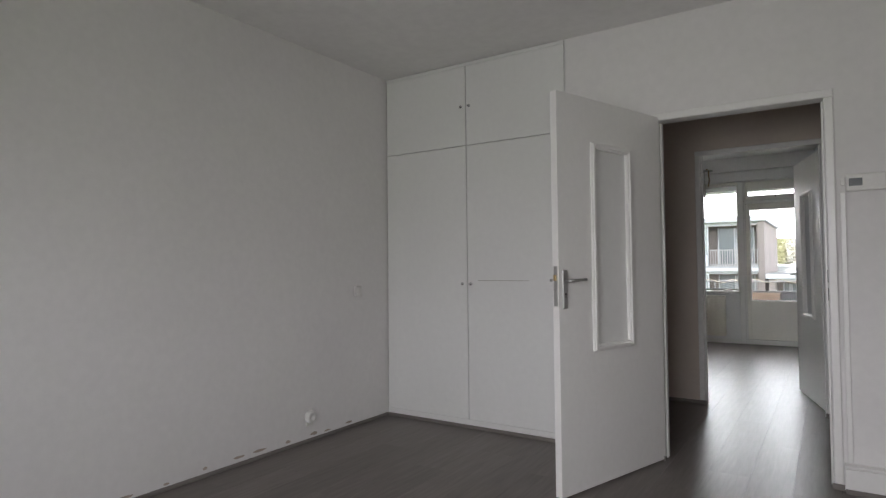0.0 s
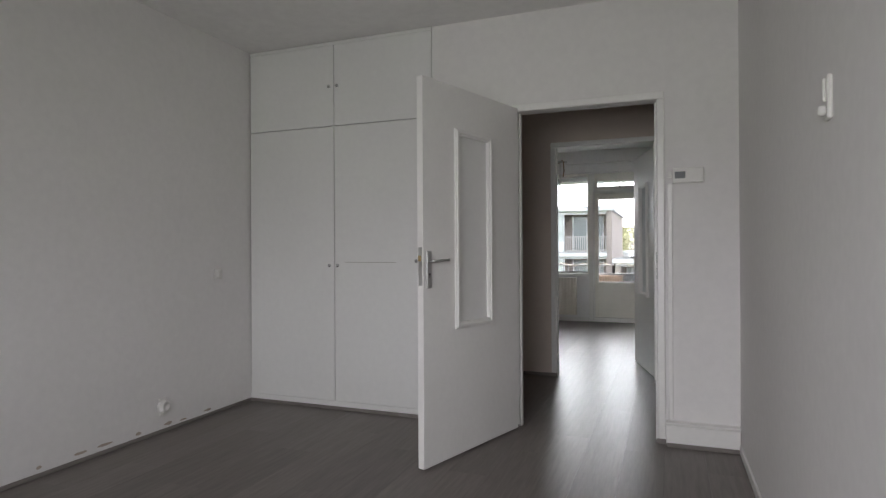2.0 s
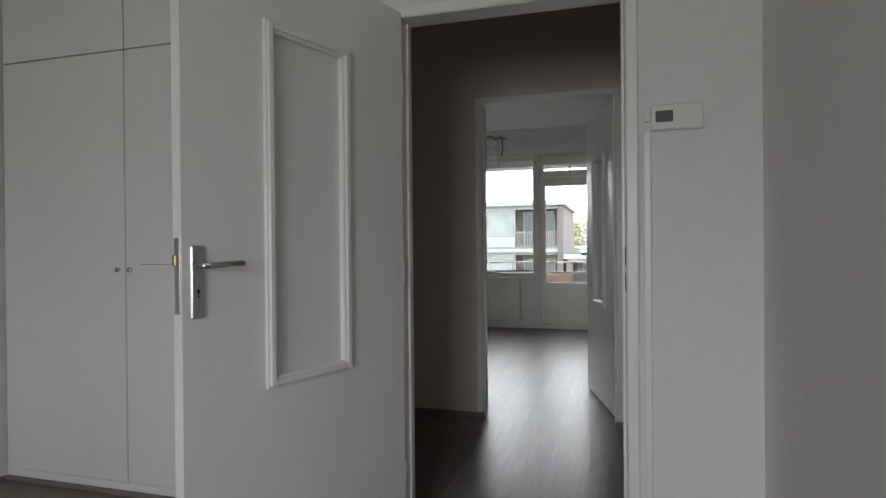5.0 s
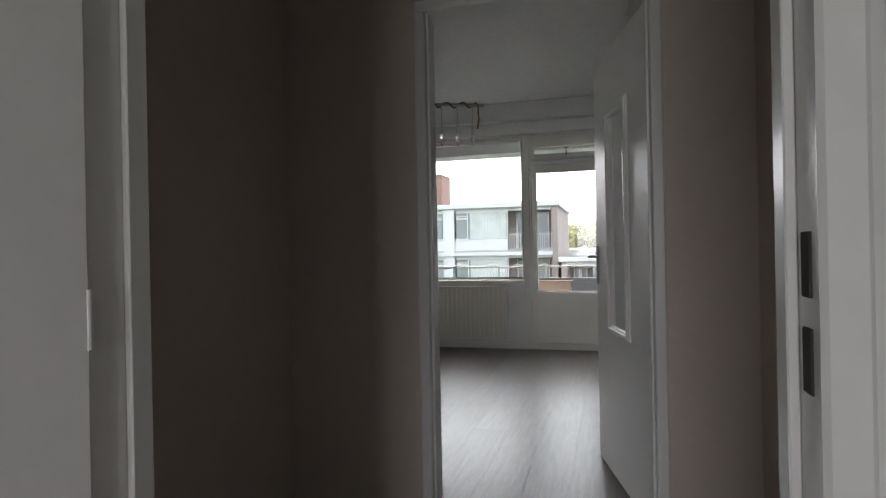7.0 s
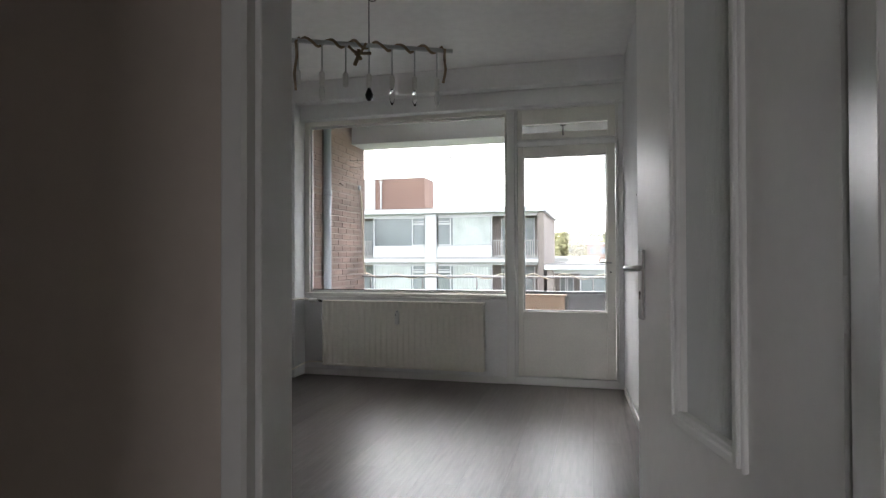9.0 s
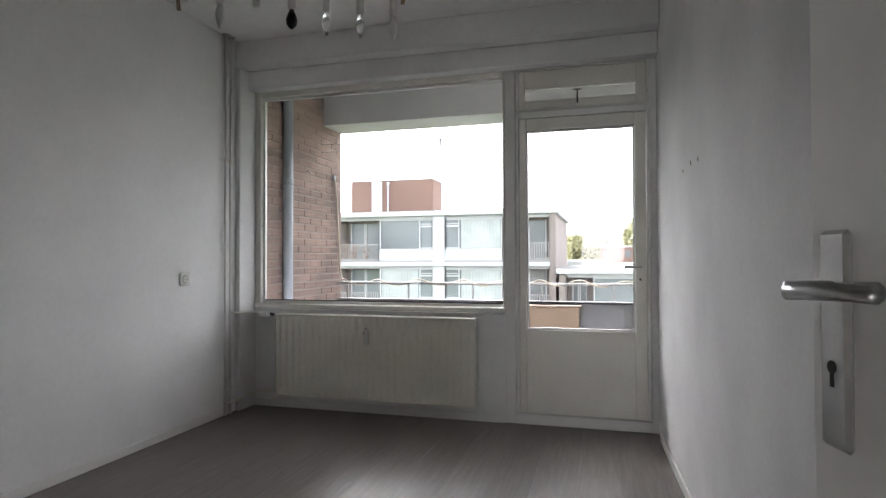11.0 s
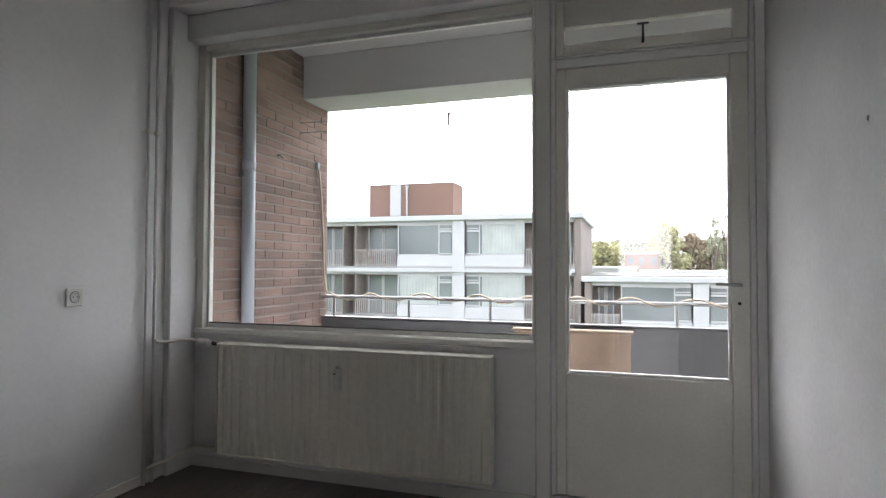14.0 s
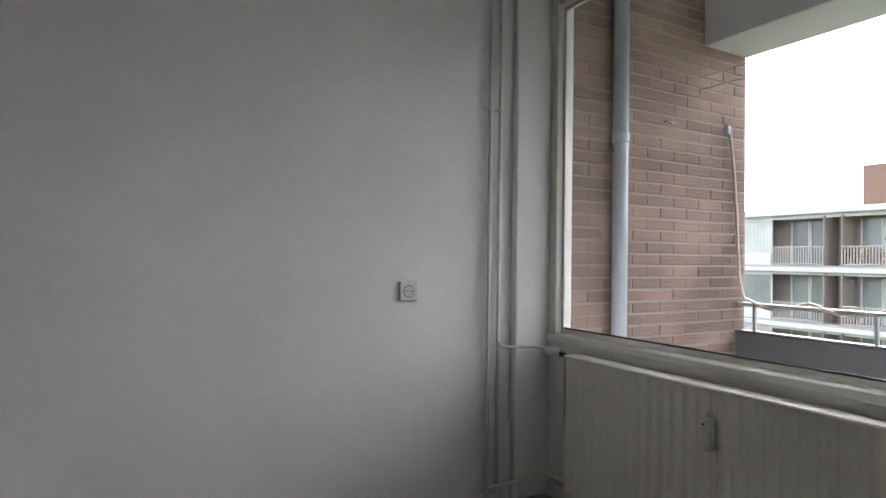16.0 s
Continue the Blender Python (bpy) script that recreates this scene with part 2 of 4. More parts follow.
def thing(name, m, label, category, group="", kind=""):
    ob = new(name)
    ob.empty_display_size = 0.1
    ob.matrix_world = m
    return tagged(ob, label, category, group, kind)


def solid(name, bm, material, label, category, kind="", smooth=False, group=""):
    """A thing or a piece of the setting that is one mesh."""
    return tagged(new(name, mesh_of(name, bm, material, smooth)), label, category, group, kind)


def structure(name, bm, material, label, category):
    return solid(name, bm, material, label, category, "structure")

# ---------------------------------------------------------------- plan
XL1, XR1 = -1.86, 1.583          # bedroom side walls
XL2 = -1.965                     # back room left wall
Y1R, Y1H = -5.98, -5.895        # wall between bedroom and hall
Y2H, Y2R = -4.335, -4.215        # wall between hall and back room
YB = -11.0                       # bedroom's window wall, behind the walker
HX0, HX1 = -0.40, 1.45           # hall
HC, HB = 2.73, 2.715             # ceilings: hall and back room, bedroom
D1A, D1B, D2A, D2B = 0.276, 1.135, 0.238, 1.098
DH1, DH2 = 2.068, 2.103           # door heads
CLR = -0.32                      # right edge of the closet
RW0, RW1 = 0.985, 1.17          # back room right wall, at the window and at the door


def right_wall_x(y):
    return RW0 + (RW1 - RW0) * (y / Y2R)


# ---------------------------------------------------------------- walls
b = bmesh.new()
bx(b, CLR, D1A - 0.04, Y1R, Y1H, 0, HB)
bx(b, D1B + 0.04, XR1 + 0.1, Y1R, Y1H, 0, HB)
bx(b, D1A - 0.04, D1B + 0.04, Y1R, Y1H, DH1 + 0.04, HB)
structure("wall_bedroom_north", b, M_WALL, "off-white painted bedroom wall with the door opening", "wall")
structure("wall_bedroom_west", box_bm(XL1 - 0.12, XL1, YB, -5.0, 0, HB), M_WALL, "off-white painted plaster wall with scuffs", "wall")
structure("wall_bedroom_east", box_bm(XR1, XR1 + 0.12, YB, Y1H, 0, HB), M_WALL, "plain off-white painted bedroom side wall", "wall")
b = bmesh.new()
bx(b, XL1 - 0.12, -0.35, YB - 0.22, YB, 0, HB)
bx(b, 1.35, XR1 + 0.12, YB - 0.22, YB, 0, HB)
bx(b, -0.35, 1.35, YB - 0.22, YB, 0, 0.85)
bx(b, -0.35, 1.35, YB - 0.22, YB, 2.0, HB)
structure("wall_bedroom_south", b, M_WALL, "bedroom outer wall with a window opening", "wall")

b = bmesh.new()
bx(b, XL2 - 0.12, D2A - 0.04, Y2H, Y2R, 0, HC)
bx(b, D2B + 0.04, HX1 + 0.1, Y2H, Y2R, 0, HC)
bx(b, D2A - 0.04, D2B + 0.04, Y2H, Y2R, DH2 + 0.04, HC)
structure("wall_hall_north", b, M_WALL_HALL_DIM, "hall wall with the opening to the back room", "wall")
structure("wall_hall_west", box_bm(HX0 - 0.1, HX0, Y1H, Y2H, 0, HC), M_WALL_HALL_DIM, "plain painted hall wall", "wall")
structure("wall_hall_east", box_bm(HX1, HX1 + 0.1, Y1H, Y2H, 0, HC), M_WALL_HALL_DIM, "plain painted hall end wall", "wall")

structure("wall_back_west", box_bm(XL2 - 0.12, XL2, Y2R, 0.1, 0, HC), M_WALL_BACK, "white painted plaster wall of the back room", "wall")
b = bmesh.new()
v = [b.verts.new(p) for p in ((RW0, 0.1, 0), (RW1, Y2R, 0), (RW1 + 0.12, Y2R, 0), (RW0 + 0.25, 0.1, 0))]
f = b.faces.new(v)
top = bmesh.ops.extrude_face_region(b, geom=[f])
bmesh.ops.translate(b, vec=(0, 0, HC), verts=[e for e in top["geom"] if isinstance(e, bmesh.types.BMVert)])
structure("wall_back_east", b, M_WALL_WORN_DIM, "white painted wall with stains and old screw holes", "wall")

# window wall: spandrel under the glass, stub walls, lintel and boxed beam
b = bmesh.new()
bx(b, XL2, 0.0125, -0.03, 0.12, 0, 0.738)
bx(b, XL2, -1.94, -0.03, 0.12, 0.738, 2.41)
bx(b, 0.955, RW0 + 0.01, -0.03, 0.12, 0, 2.41)
bx(b, XL2, RW0 + 0.01, -0.03, 0.12, 2.41, HC)
structure("wall_north", b, M_WALL_BACK, "white painted window wall above and below the glazing", "wall")
b = bmesh.new()
bx(b, XL2, RW0 + 0.01, -0.13, -0.03, 2.395, 2.535, 0.006)
bx(b, XL2, RW0 + 0.015, -0.235, -0.03, 2.537, HC, 0.006)
structure("trim_window_beam", b, M_WALL_BACK, "white beam with a deeper boxed ledge over the window", "beam")
structure("trim_corner_casing", box_bm(XL2, -1.925, -0.235, -0.03, 0, 2.535, 0.006), M_WALL_BACK, "white painted casing beside the window", "casing")

# ceilings
structure("ceiling_bedroom", box_bm(XL1 - 0.12, XR1 + 0.12, YB - 0.12, Y1H, HB, HB + 0.15), M_CEIL, "plain off-white bedroom ceiling", "ceiling")
structure("ceiling_hall", box_bm(XL2 - 0.12, HX1 + 0.2, Y1H, Y2R, HC, HC + 0.15), M_CEIL, "plain hall ceiling", "ceiling")
structure("ceiling_back_room", box_bm(XL2 - 0.12, RW1 + 0.3, Y2R, 0.12, HC, HC + 0.15), M_CEIL, "plain white back room ceiling", "ceiling")

# skirtings
b = bmesh.new()
bx(b, XL1, XL1 + 0.012, YB, Y1R - 0.027, 0, 0.022, 0.003)
structure("baseboard_bedroom_west", b, M_SKIRT, "low grey skirting strip", "skirting")
structure("baseboard_bedroom_east", box_bm(XR1 - 0.012, XR1, YB, Y1R - 0.07, 0, 0.05, 0.003), M_PAINT, "low white skirting board", "skirting")
structure("baseboard_back_west", box_bm(XL2, XL2 + 0.012, Y2R, -0.27, 0, 0.05, 0.003), M_PAINT, "low white skirting board", "skirting")
structure("baseboard_window", box_bm(-1.93, 0.012, -0.045, -0.0305, 0, 0.06, 0.003), M_PAINT, "white skirting under the radiator", "skirting")
b = box_bm(0, 0.012, 0, 4.0, 0, 0.05, 0.003)
ob = structure("baseboard_back_east", b, M_PAINT, "low white skirting board", "skirting")
ob.matrix_world = Matrix.Translation((RW1 - 0.012, Y2R + 0.02, 0)) @ Matrix.Rotation(math.atan2(RW1 - RW0, -Y2R), 4, "Z")
structure("baseboard_hall_north", box_bm(HX0, D2A - 0.045, Y2H - 0.012, Y2H, 0, 0.03, 0.003), M_SKIRT, "thin dark floor strip", "skirting")
b = bmesh.new()
bx(b, D1B + 0.046, XR1 - 0.006, Y1R - 0.06, Y1R, 0.012, 0.125, 0.004)
bx(b, D1B + 0.043, XR1 - 0.004, Y1R - 0.068, Y1R, 0.127, 0.14, 0.004)
structure("trim_plinth_box", b, M_PAINT, "white boxed plinth beside the bedroom door", "plinth")
structure("baseboard_plinth", box_bm(D1B + 0.048, XR1 - 0.012, Y1R - 0.075, Y1R - 0.06, 0, 0.022, 0.002), M_SKIRT, "grey strip under the plinth", "skirting")

# ---------------------------------------------------------------- door frames


def door_frame(name, x0, x1, y0, y1, head, label, stop_y):
    """Wooden lining with casing faces and a door stop."""
    t = thing(name, pose((x0 + x1) / 2, (y0 + y1) / 2, 0), label, "door frame", kind="structure")
    cx, cy = (x0 + x1) / 2, (y0 + y1) / 2
    w, d = (x1 - x0) / 2, (y1 - y0) / 2
    part("jamb", box_bm(-w - 0.045, -w, -d, d, 0, head, 0.006), M_PAINT, t)
    part("jamb", box_bm(w, w + 0.045, -d, d, 0, head, 0.006), M_PAINT, t)
    part("head", box_bm(-w - 0.045, w + 0.045, -d, d, head + 0.001, head + 0.046, 0.006), M_PAINT, t)
    s = stop_y - cy
    part("door_stop", box_bm(-w + 0.001, -w + 0.013, s - 0.02, s + 0.02, 0, head - 0.002, 0.002), M_PAINT, t)
    part("door_stop", box_bm(w - 0.013, w - 0.001, s - 0.02, s + 0.02, 0, head - 0.002, 0.002), M_PAINT, t)
    return t, w, d


fr1, w1, d1 = door_frame("door_1_frame", D1A, D1B, Y1R - 0.02, Y1H + 0.015, DH1, "white painted wooden door lining of the bedroom", Y1H - 0.02)
for z0, z1 in ((0.985, 1.05), (1.08, 1.145)):
    part("strike_plate", box_bm(w1 - 0.003, w1 + 0.004, -d1 + 0.025, -d1 + 0.05, z0, z1, 0.001), M_DARK, fr1, "dark metal strike plate")
fr2, w2, d2 = door_frame("door_2_frame", D2A, D2B, Y2H - 0.015, Y2R + 0.015, DH2, "white painted wooden door lining of the back room", Y2H + 0.03)
for sx in (-1, 1):
    part("foot_block", box_bm(sx * (w2 + 0.02) - 0.03, sx * (w2 + 0.02) + 0.03, -d2 - 0.012, -d2, 0, 0.035, 0.003), M_SKIRT, fr2)
    part("foot_block", box_bm(sx * (w1 + 0.02) - 0.03, sx * (w1 + 0.02) + 0.03, -d1 - 0.012, -d1, 0, 0.03, 0.003), M_SKIRT, fr1)

# ---------------------------------------------------------------- doors


def lever_set(door, a, side, z):
    """Backplate, keyhole and lever on one face."""
    y = 0.0 if side > 0 else -0.04
    s = side
    plate = part("backplate", box_bm(a - 0.02, a + 0.02, min(y, y + s * 0.009), max(y, y + s * 0.009), z - 0.145, z + 0.055, 0.004), M_STEEL, door, "brushed aluminium backplate")
    b = bmesh.new()
    cyl(b, (a, y + s * 0.008, z), (a, y + s * 0.05, z), 0.009)
    tube(b, [(a, y + s * 0.045, z), (a - 0.012, y + s * 0.052, z), (a - 0.05, y + s * 0.054, z + 0.002), (a - 0.115, y + s * 0.05, z + 0.004)], 0.0085, 10)
    part("lever", b, M_STEEL, door, "aluminium lever handle", True)
    b = bmesh.new()
    cyl(b, (a, y + s * 0.0085, z - 0.07), (a, y + s * 0.0105, z - 0.07), 0.006, 10)
    bx(b, a - 0.002, a + 0.002, min(y + s * 0.0085, y + s * 0.0105), max(y + s * 0.0085, y + s * 0.0105), z - 0.088, z - 0.07)
    part("keyhole", b, M_DARK, plate)


def door_leaf(name, m, width, label, reeded, pa, pb, z0, z1, h1, lever_z):
    """A flush door with an upright moulded panel; hinges at its origin, leaf along +x."""
    t = thing(name, m, label, "door", kind="structure")
    h0 = 0.012
    b = bmesh.new()
    bx(b, 0, pa, -0.04, 0, h0, h1)
    bx(b, pb, width, -0.04, 0, h0, h1)
    bx(b, pa, pb, -0.04, 0, h0, z0)
    bx(b, pa, pb, -0.04, 0, z1, h1)
    bmesh.ops.remove_doubles(b, verts=b.verts, dist=1e-5)
    part("leaf", b, M_PAINT, t)
    if reeded:
        b = bmesh.new()
        n = 26
        step = (pb - pa) / n
        for i in range(n):
            x0 = pa + i * step
            pr = [(0, -0.0), (0.2, 0.0034), (0.5, 0.005), (0.8, 0.0034), (1.0, 0.0)]
            fr = [b.verts.new((x0 + u * step, -0.018 + k, z)) for z in (z0, z1) for u, k in pr]
            for j in range(4):
                b.faces.new((fr[j], fr[j + 1], fr[j + 6], fr[j + 5]))
        bk = [b.verts.new(p) for p in ((pa, -0.024, z0), (pb, -0.024, z0), (pb, -0.024, z1), (pa, -0.024, z1))]
        b.faces.new(bk)
        part("glass", b, M_REED, t, "vertically reeded obscure glass")
    else:
        part("panel", box_bm(pa, pb, -0.03, -0.012, z0, z1), M_CLOSET, t, "flat white inset panel")
    for s, y in ((1, 0.0), (-1, -0.04)):
        for q in range(4):
            b = bmesh.new()
            # stepped bead: a wide low band and a narrow high one
            for o0, o1, hgt in ((-0.034, 0.004, 0.012), (-0.026, -0.006, 0.02)):
                ya, yb = sorted((y, y + s * hgt))
                if q == 0:
                    bx(b, pa + o0, pa - o0 * 0 + o1, ya, yb, z0 + o0, z1 - o0, 0.003)
                elif q == 1:
                    bx(b, pb - o1, pb - o0, ya, yb, z0 + o0, z1 - o0, 0.003)
                elif q == 2:
                    bx(b, pa + o1 + 0.0005, pb - o1 - 0.0005, ya, yb, z0 + o0, z0 + o1, 0.003)
                else:
                    bx(b, pa + o1 + 0.0005, pb - o1 - 0.0005, ya, yb, z1 - o1, z1 - o0, 0.003)
            part("moulding", b, M_PAINT, t)
    lever_set(t, width - 0.042, 1, lever_z)
    lever_set(t, width - 0.042, -1, lever_z)
    part("latch_plate", box_bm(width - 0.001, width + 0.002, -0.032, -0.008, lever_z - 0.13, lever_z + 0.075, 0.0005), M_STEEL, t)
    b = box_bm(width + 0.002, width + 0.012, -0.028, -0.012, lever_z, lever_z + 0.03, 0.002)
    part("latch", b, M_BRASS, t, "brass latch bolt")
    for z in (0.25, 1.05, 1.8):
        part("hinge", cyl(bmesh.new(), (-0.003, -0.003, z - 0.04), (-0.003, -0.003, z + 0.04), 0.005), M_PAINT, t)
    return t


door_leaf("door_1", pose(D1A + 0.008, Y1R - 0.022, 0, 0, 0, -107.8), 0.952, "white painted interior door standing open into the bedroom", False, 0.345, 0.648, 0.757, 1.818, 2.088, 1.108)
door_leaf("door_2", pose(D2B - 0.004, Y2R + 0.022, 0, 0, 0, 104.3), 0.88, "white interior door with reeded glass, standing open", True, 0.295, 0.575, 0.745, 1.765, 2.09, 1.082)

# ---------------------------------------------------------------- closet


def closet_door(parent, x0, x1, z0, z1, knob_x, knob_z):
    d = part("door", box_bm(x0, x1, -0.018, 0.0, z0, z1, 0.002), M_CLOSET, parent)
    b = bmesh.new()
    lathe(b, [(0.005, 0), (0.005, 0.008), (0.011, 0.012), (0.012, 0.018), (0.008, 0.022), (0.0, 0.023)], 14, Matrix.Translation((knob_x, -0.018, knob_z)) @ Matrix.Rotation(radians(90), 4, "X"))
    part("knob", b, M_CHROME, d, "small round metal knob", True)


closet = thing("built_in_closet", pose(XL1, Y1R, 0), "white painted floor-to-ceiling built-in closet, doors shut", "closet")
W = CLR - XL1
b = bmesh.new()
bx(b, 0.002, 0.02, 0.004, 0.6, 0, HB - 0.004)
bx(b, W - 0.02, W - 0.002, 0.004, 0.6, 0, HB - 0.004)
bx(b, 0.02, W - 0.02, 0.58, 0.6, 0, HB - 0.004)
bx(b, 0.02, W - 0.02, 0.004, 0.58, 2.075, 2.095)
bx(b, 0.02, W - 0.02, 0.004, 0.58, 0.03, 0.05)
bx(b, 0.752, 0.772, 0.004, 0.58, 0.05, 2.09)
part("carcass", b, M_CLOSET, closet)
gap = 0.762
closet_door(closet, 0.012, gap - 0.003, 0.062, 2.082, gap - 0.035, 1.057)
closet_door(closet, gap + 0.003, W - 0.004, 0.062, 2.082, gap + 0.035, 1.057)
closet_door(closet, 0.012, gap - 0.003, 2.088, HB - 0.03, gap - 0.035, 2.377)
closet_door(closet, gap + 0.003, W - 0.004, 2.088, HB - 0.03, gap + 0.035, 2.377)
part("base_rail", box_bm(0.004, W - 0.002, -0.016, 0.003, 0.0205, 0.06, 0.002), M_CLOSET, closet)
part("cornice", box_bm(0.004, W - 0.002, -0.014, 0.003, HB - 0.027, HB - 0.003, 0.002), M_CLOSET, closet)
part("plinth", box_bm(0.002, W + 0.2, -0.03, -0.0005, 0.0, 0.02, 0.002), M_SKIRT, closet, "grey floor strip")
part("scratch", box_bm(gap + 0.09, gap + 0.5, -0.0192, -0.018, 1.08, 1.083), M_STAIN, closet, "thin scratch line")

# ---------------------------------------------------------------- window and balcony door
win = thing("window_1", pose(0, 0, 0), "large fixed window with cream frame over the balcony", "window", kind="structure")


def frame_rect(name, parent, x0, x1, z0, z1, wl, wr, wb, wt, y0, y1, material, r=0.004):
    b = bmesh.new()
    bx(b, x0, x0 + wl, y0, y1, z0, z1, r)
    bx(b, x1 - wr, x1, y0, y1, z0, z1, r)
    bx(b, x0 + wl + 0.0003, x1 - wr - 0.0003, y0, y1, z0, z0 + wb, r)
    bx(b, x0 + wl + 0.0003, x1 - wr - 0.0003, y0, y1, z1 - wt, z1, r)
    return part(name, b, material, parent)


frame_rect("window_frame", win, -1.94, 0.012, 0.741, 2.408, 0.06, 0.012, 0.034, 0.05, -0.032, 0.06, M_CREAM)
frame_rect("glazing_bead", win, -1.884, -0.0005, 0.777, 2.356, 0.018, 0.008, 0.022, 0.018, 0.004, 0.03, M_PAINT, 0.002)
part("sill", box_bm(-1.94, 0.012, -0.046, -0.0325, 0.741, 0.774, 0.004), M_PAINT, win)
part("gasket", box_bm(-1.862, -0.014, 0.004, 0.0118, 0.7995, 0.806), M_DARK, win)
pane = part("pane", box_bm(-1.87, -0.006, 0.012, 0.018, 0.782, 2.35), M_GLASS, win)
pane.visible_shadow = False
mull = structure("trim_mullion", box_bm(0.0135, 0.085, -0.033, 0.07, 0.0, 2.408, 0.005), M_PAINT, "white post between window and balcony door", "mullion")

trans = thing("window_2", pose(0, 0, 0), "narrow transom light over the balcony door, shut", "window", kind="structure")
frame_rect("frame", trans, 0.0865, 0.953, 2.112, 2.408, 0.02, 0.02, 0.012, 0.02, -0.02, 0.06, M_PAINT)
frame_rect("sash", trans, 0.108, 0.931, 2.126, 2.386, 0.038, 0.062, 0.054, 0.127, -0.012, 0.035, M_CREAM)
p2 = part("pane", box_bm(0.142, 0.873, 0.01, 0.015, 2.175, 2.265), M_GLASS, trans)
p2.visible_shadow = False
b = bmesh.new()
cyl(b, (0.5, -0.012, 2.15), (0.5, -0.03, 2.19), 0.006)
bx(b, 0.475, 0.525, -0.035, -0.026, 2.228, 2.236)
cyl(b, (0.5, -0.03, 2.17), (0.5, -0.03, 2.235), 0.005)
part("stay", b, M_DARK, trans, "dark metal window stay")

bdoor = thing("door_3", pose(0, 0, 0), "cream balcony door with a large pane, shut", "door", kind="structure")
frame_rect("door_frame", bdoor, 0.0865, 0.953, 0.069, 2.11, 0.022, 0.022, 0.0, 0.045, -0.02, 0.06, M_PAINT)
b = bmesh.new()
bx(b, 0.11, 0.155, -0.014, 0.03, 0.072, 2.063, 0.004)
bx(b, 0.857, 0.929, -0.014, 0.03, 0.072, 2.063, 0.004)
bx(b, 0.1555, 0.8565, -0.014, 0.03, 0.072, 0.633, 0.004)
bx(b, 0.1555, 0.8565, -0.014, 0.03, 1.978, 2.063, 0.004)
part("leaf", b, M_CREAM, bdoor)
frame_rect("glazing_bead", bdoor, 0.156, 0.856, 0.634, 1.977, 0.012, 0.012, 0.014, 0.012, -0.006, 0.01, M_PAINT, 0.002)
p3 = part("pane", box_bm(0.158, 0.854, 0.012, 0.018, 0.638, 1.973), M_GLASS, bdoor)
p3.visible_shadow = False
part("threshold", box_bm(0.0865, 0.953, -0.034, 0.06, 0.0, 0.068, 0.004), M_PAINT, bdoor)
b = bmesh.new()
cyl(b, (0.887, -0.014, 1.055), (0.887, -0.05, 1.055), 0.008)
tube(b, [(0.887, -0.045, 1.055), (0.86, -0.052, 1.056), (0.79, -0.05, 1.058)], 0.0075, 8)
part("handle", b, M_STEEL, bdoor, "steel lever handle", True)
b = bmesh.new()
cyl(b, (0.887, -0.014, 0.975), (0.887, -0.018, 0.975), 0.007)
part("lock", b, M_DARK, bdoor)

# ---------------------------------------------------------------- radiator


def radiator():
    t = thing("radiator", pose(-1.692, -0.045, 0.110), "cream steel panel radiator with vertical flutes under the window", "radiator")
    w, h = 1.512, 0.600
    n = 28
    b = bmesh.new()
    prof = []
    step = (w - 0.03) / n
    prof.append((0.0, -0.07))
    prof.append((0.003, -0.086))
    x = 0.015
    for i in range(n):
        prof += [(x + 0.10 * step, -0.0925), (x + 0.45 * step, -0.0935), (x + 0.62 * step, -0.0895), (x + 0.88 * step, -0.0890)]
        x += step
    prof += [(w - 0.003, -0.090), (w, -0.07)]
    lo = [b.verts.new((px, py, 0.012)) for px, py in prof]
    hi = [b.verts.new((px, py, h - 0.012)) for px, py in prof]
    for i in range(len(prof) - 1):
        b.faces.new((lo[i], lo[i + 1], hi[i + 1], hi[i]))
    part("front_panel", b, M_RAD, t)
    part("back_panel", box_bm(0.004, w - 0.004, -0.03, -0.018, 0.01, h - 0.01, 0.003), M_RAD, t)
    part("top_grille", box_bm(-0.001, w + 0.001, -0.098, -0.015, h - 0.012, h, 0.004), M_RAD, t)
    part("bottom_rail", box_bm(-0.001, w + 0.001, -0.096, -0.06, 0.0, 0.012, 0.003), M_RAD, t)
    part("end_cap", box_bm(-0.003, 0.0, -0.095, -0.015, 0.003, h - 0.003, 0.001), M_RAD, t)
    part("end_cap", box_bm(w, w + 0.003, -0.095, -0.015, 0.003, h - 0.003, 0.001), M_RAD, t)
    b = bmesh.new()
    bx(b, 0.714, 0.752, -0.122, -0.0905, 0.395, 0.505, 0.006)
    part("heat_meter", b, M_PLASTIC, t, "small cream heat cost meter")
    part("meter_cap", cyl(bmesh.new(), (0.733, -0.105, 0.504), (0.733, -0.105, 0.517), 0.009), M_STEEL, t, "small grey seal")
    part("meter_window", box_bm(0.719, 0.730, -0.1245, -0.1215, 0.478, 0.484, 0.001), M_DARK, t)
    for x in (0.25, 1.3):
        part("wall_bracket", box_bm(x, x + 0.03, -0.02, 0.012, 0.08, 0.5, 0.002), M_RAD, t)
    return t


radiator()

v = thing("radiator_valve", pose(-1.76, -0.115, 0.705), "white thermostatic radiator valve with a chrome collar", "valve")
b = bmesh.new()
lathe(b, [(0.016, 0), (0.022, 0.01), (0.025, 0.055), (0.021, 0.072), (0.0, 0.073)], 14, pose(0, 0, 0, 0, -90, 0))
part("knob", b, M_PLASTIC, v, "white ribbed knob", True)
part("collar", cyl(bmesh.new(), (0.0, 0, 0), (0.022, 0, 0), 0.014), M_CHROME, v)
part("elbow", cyl(bmesh.new(), (0.022, 0, 0), (0.058, 0, -0.006), 0.011), M_DARK, v)


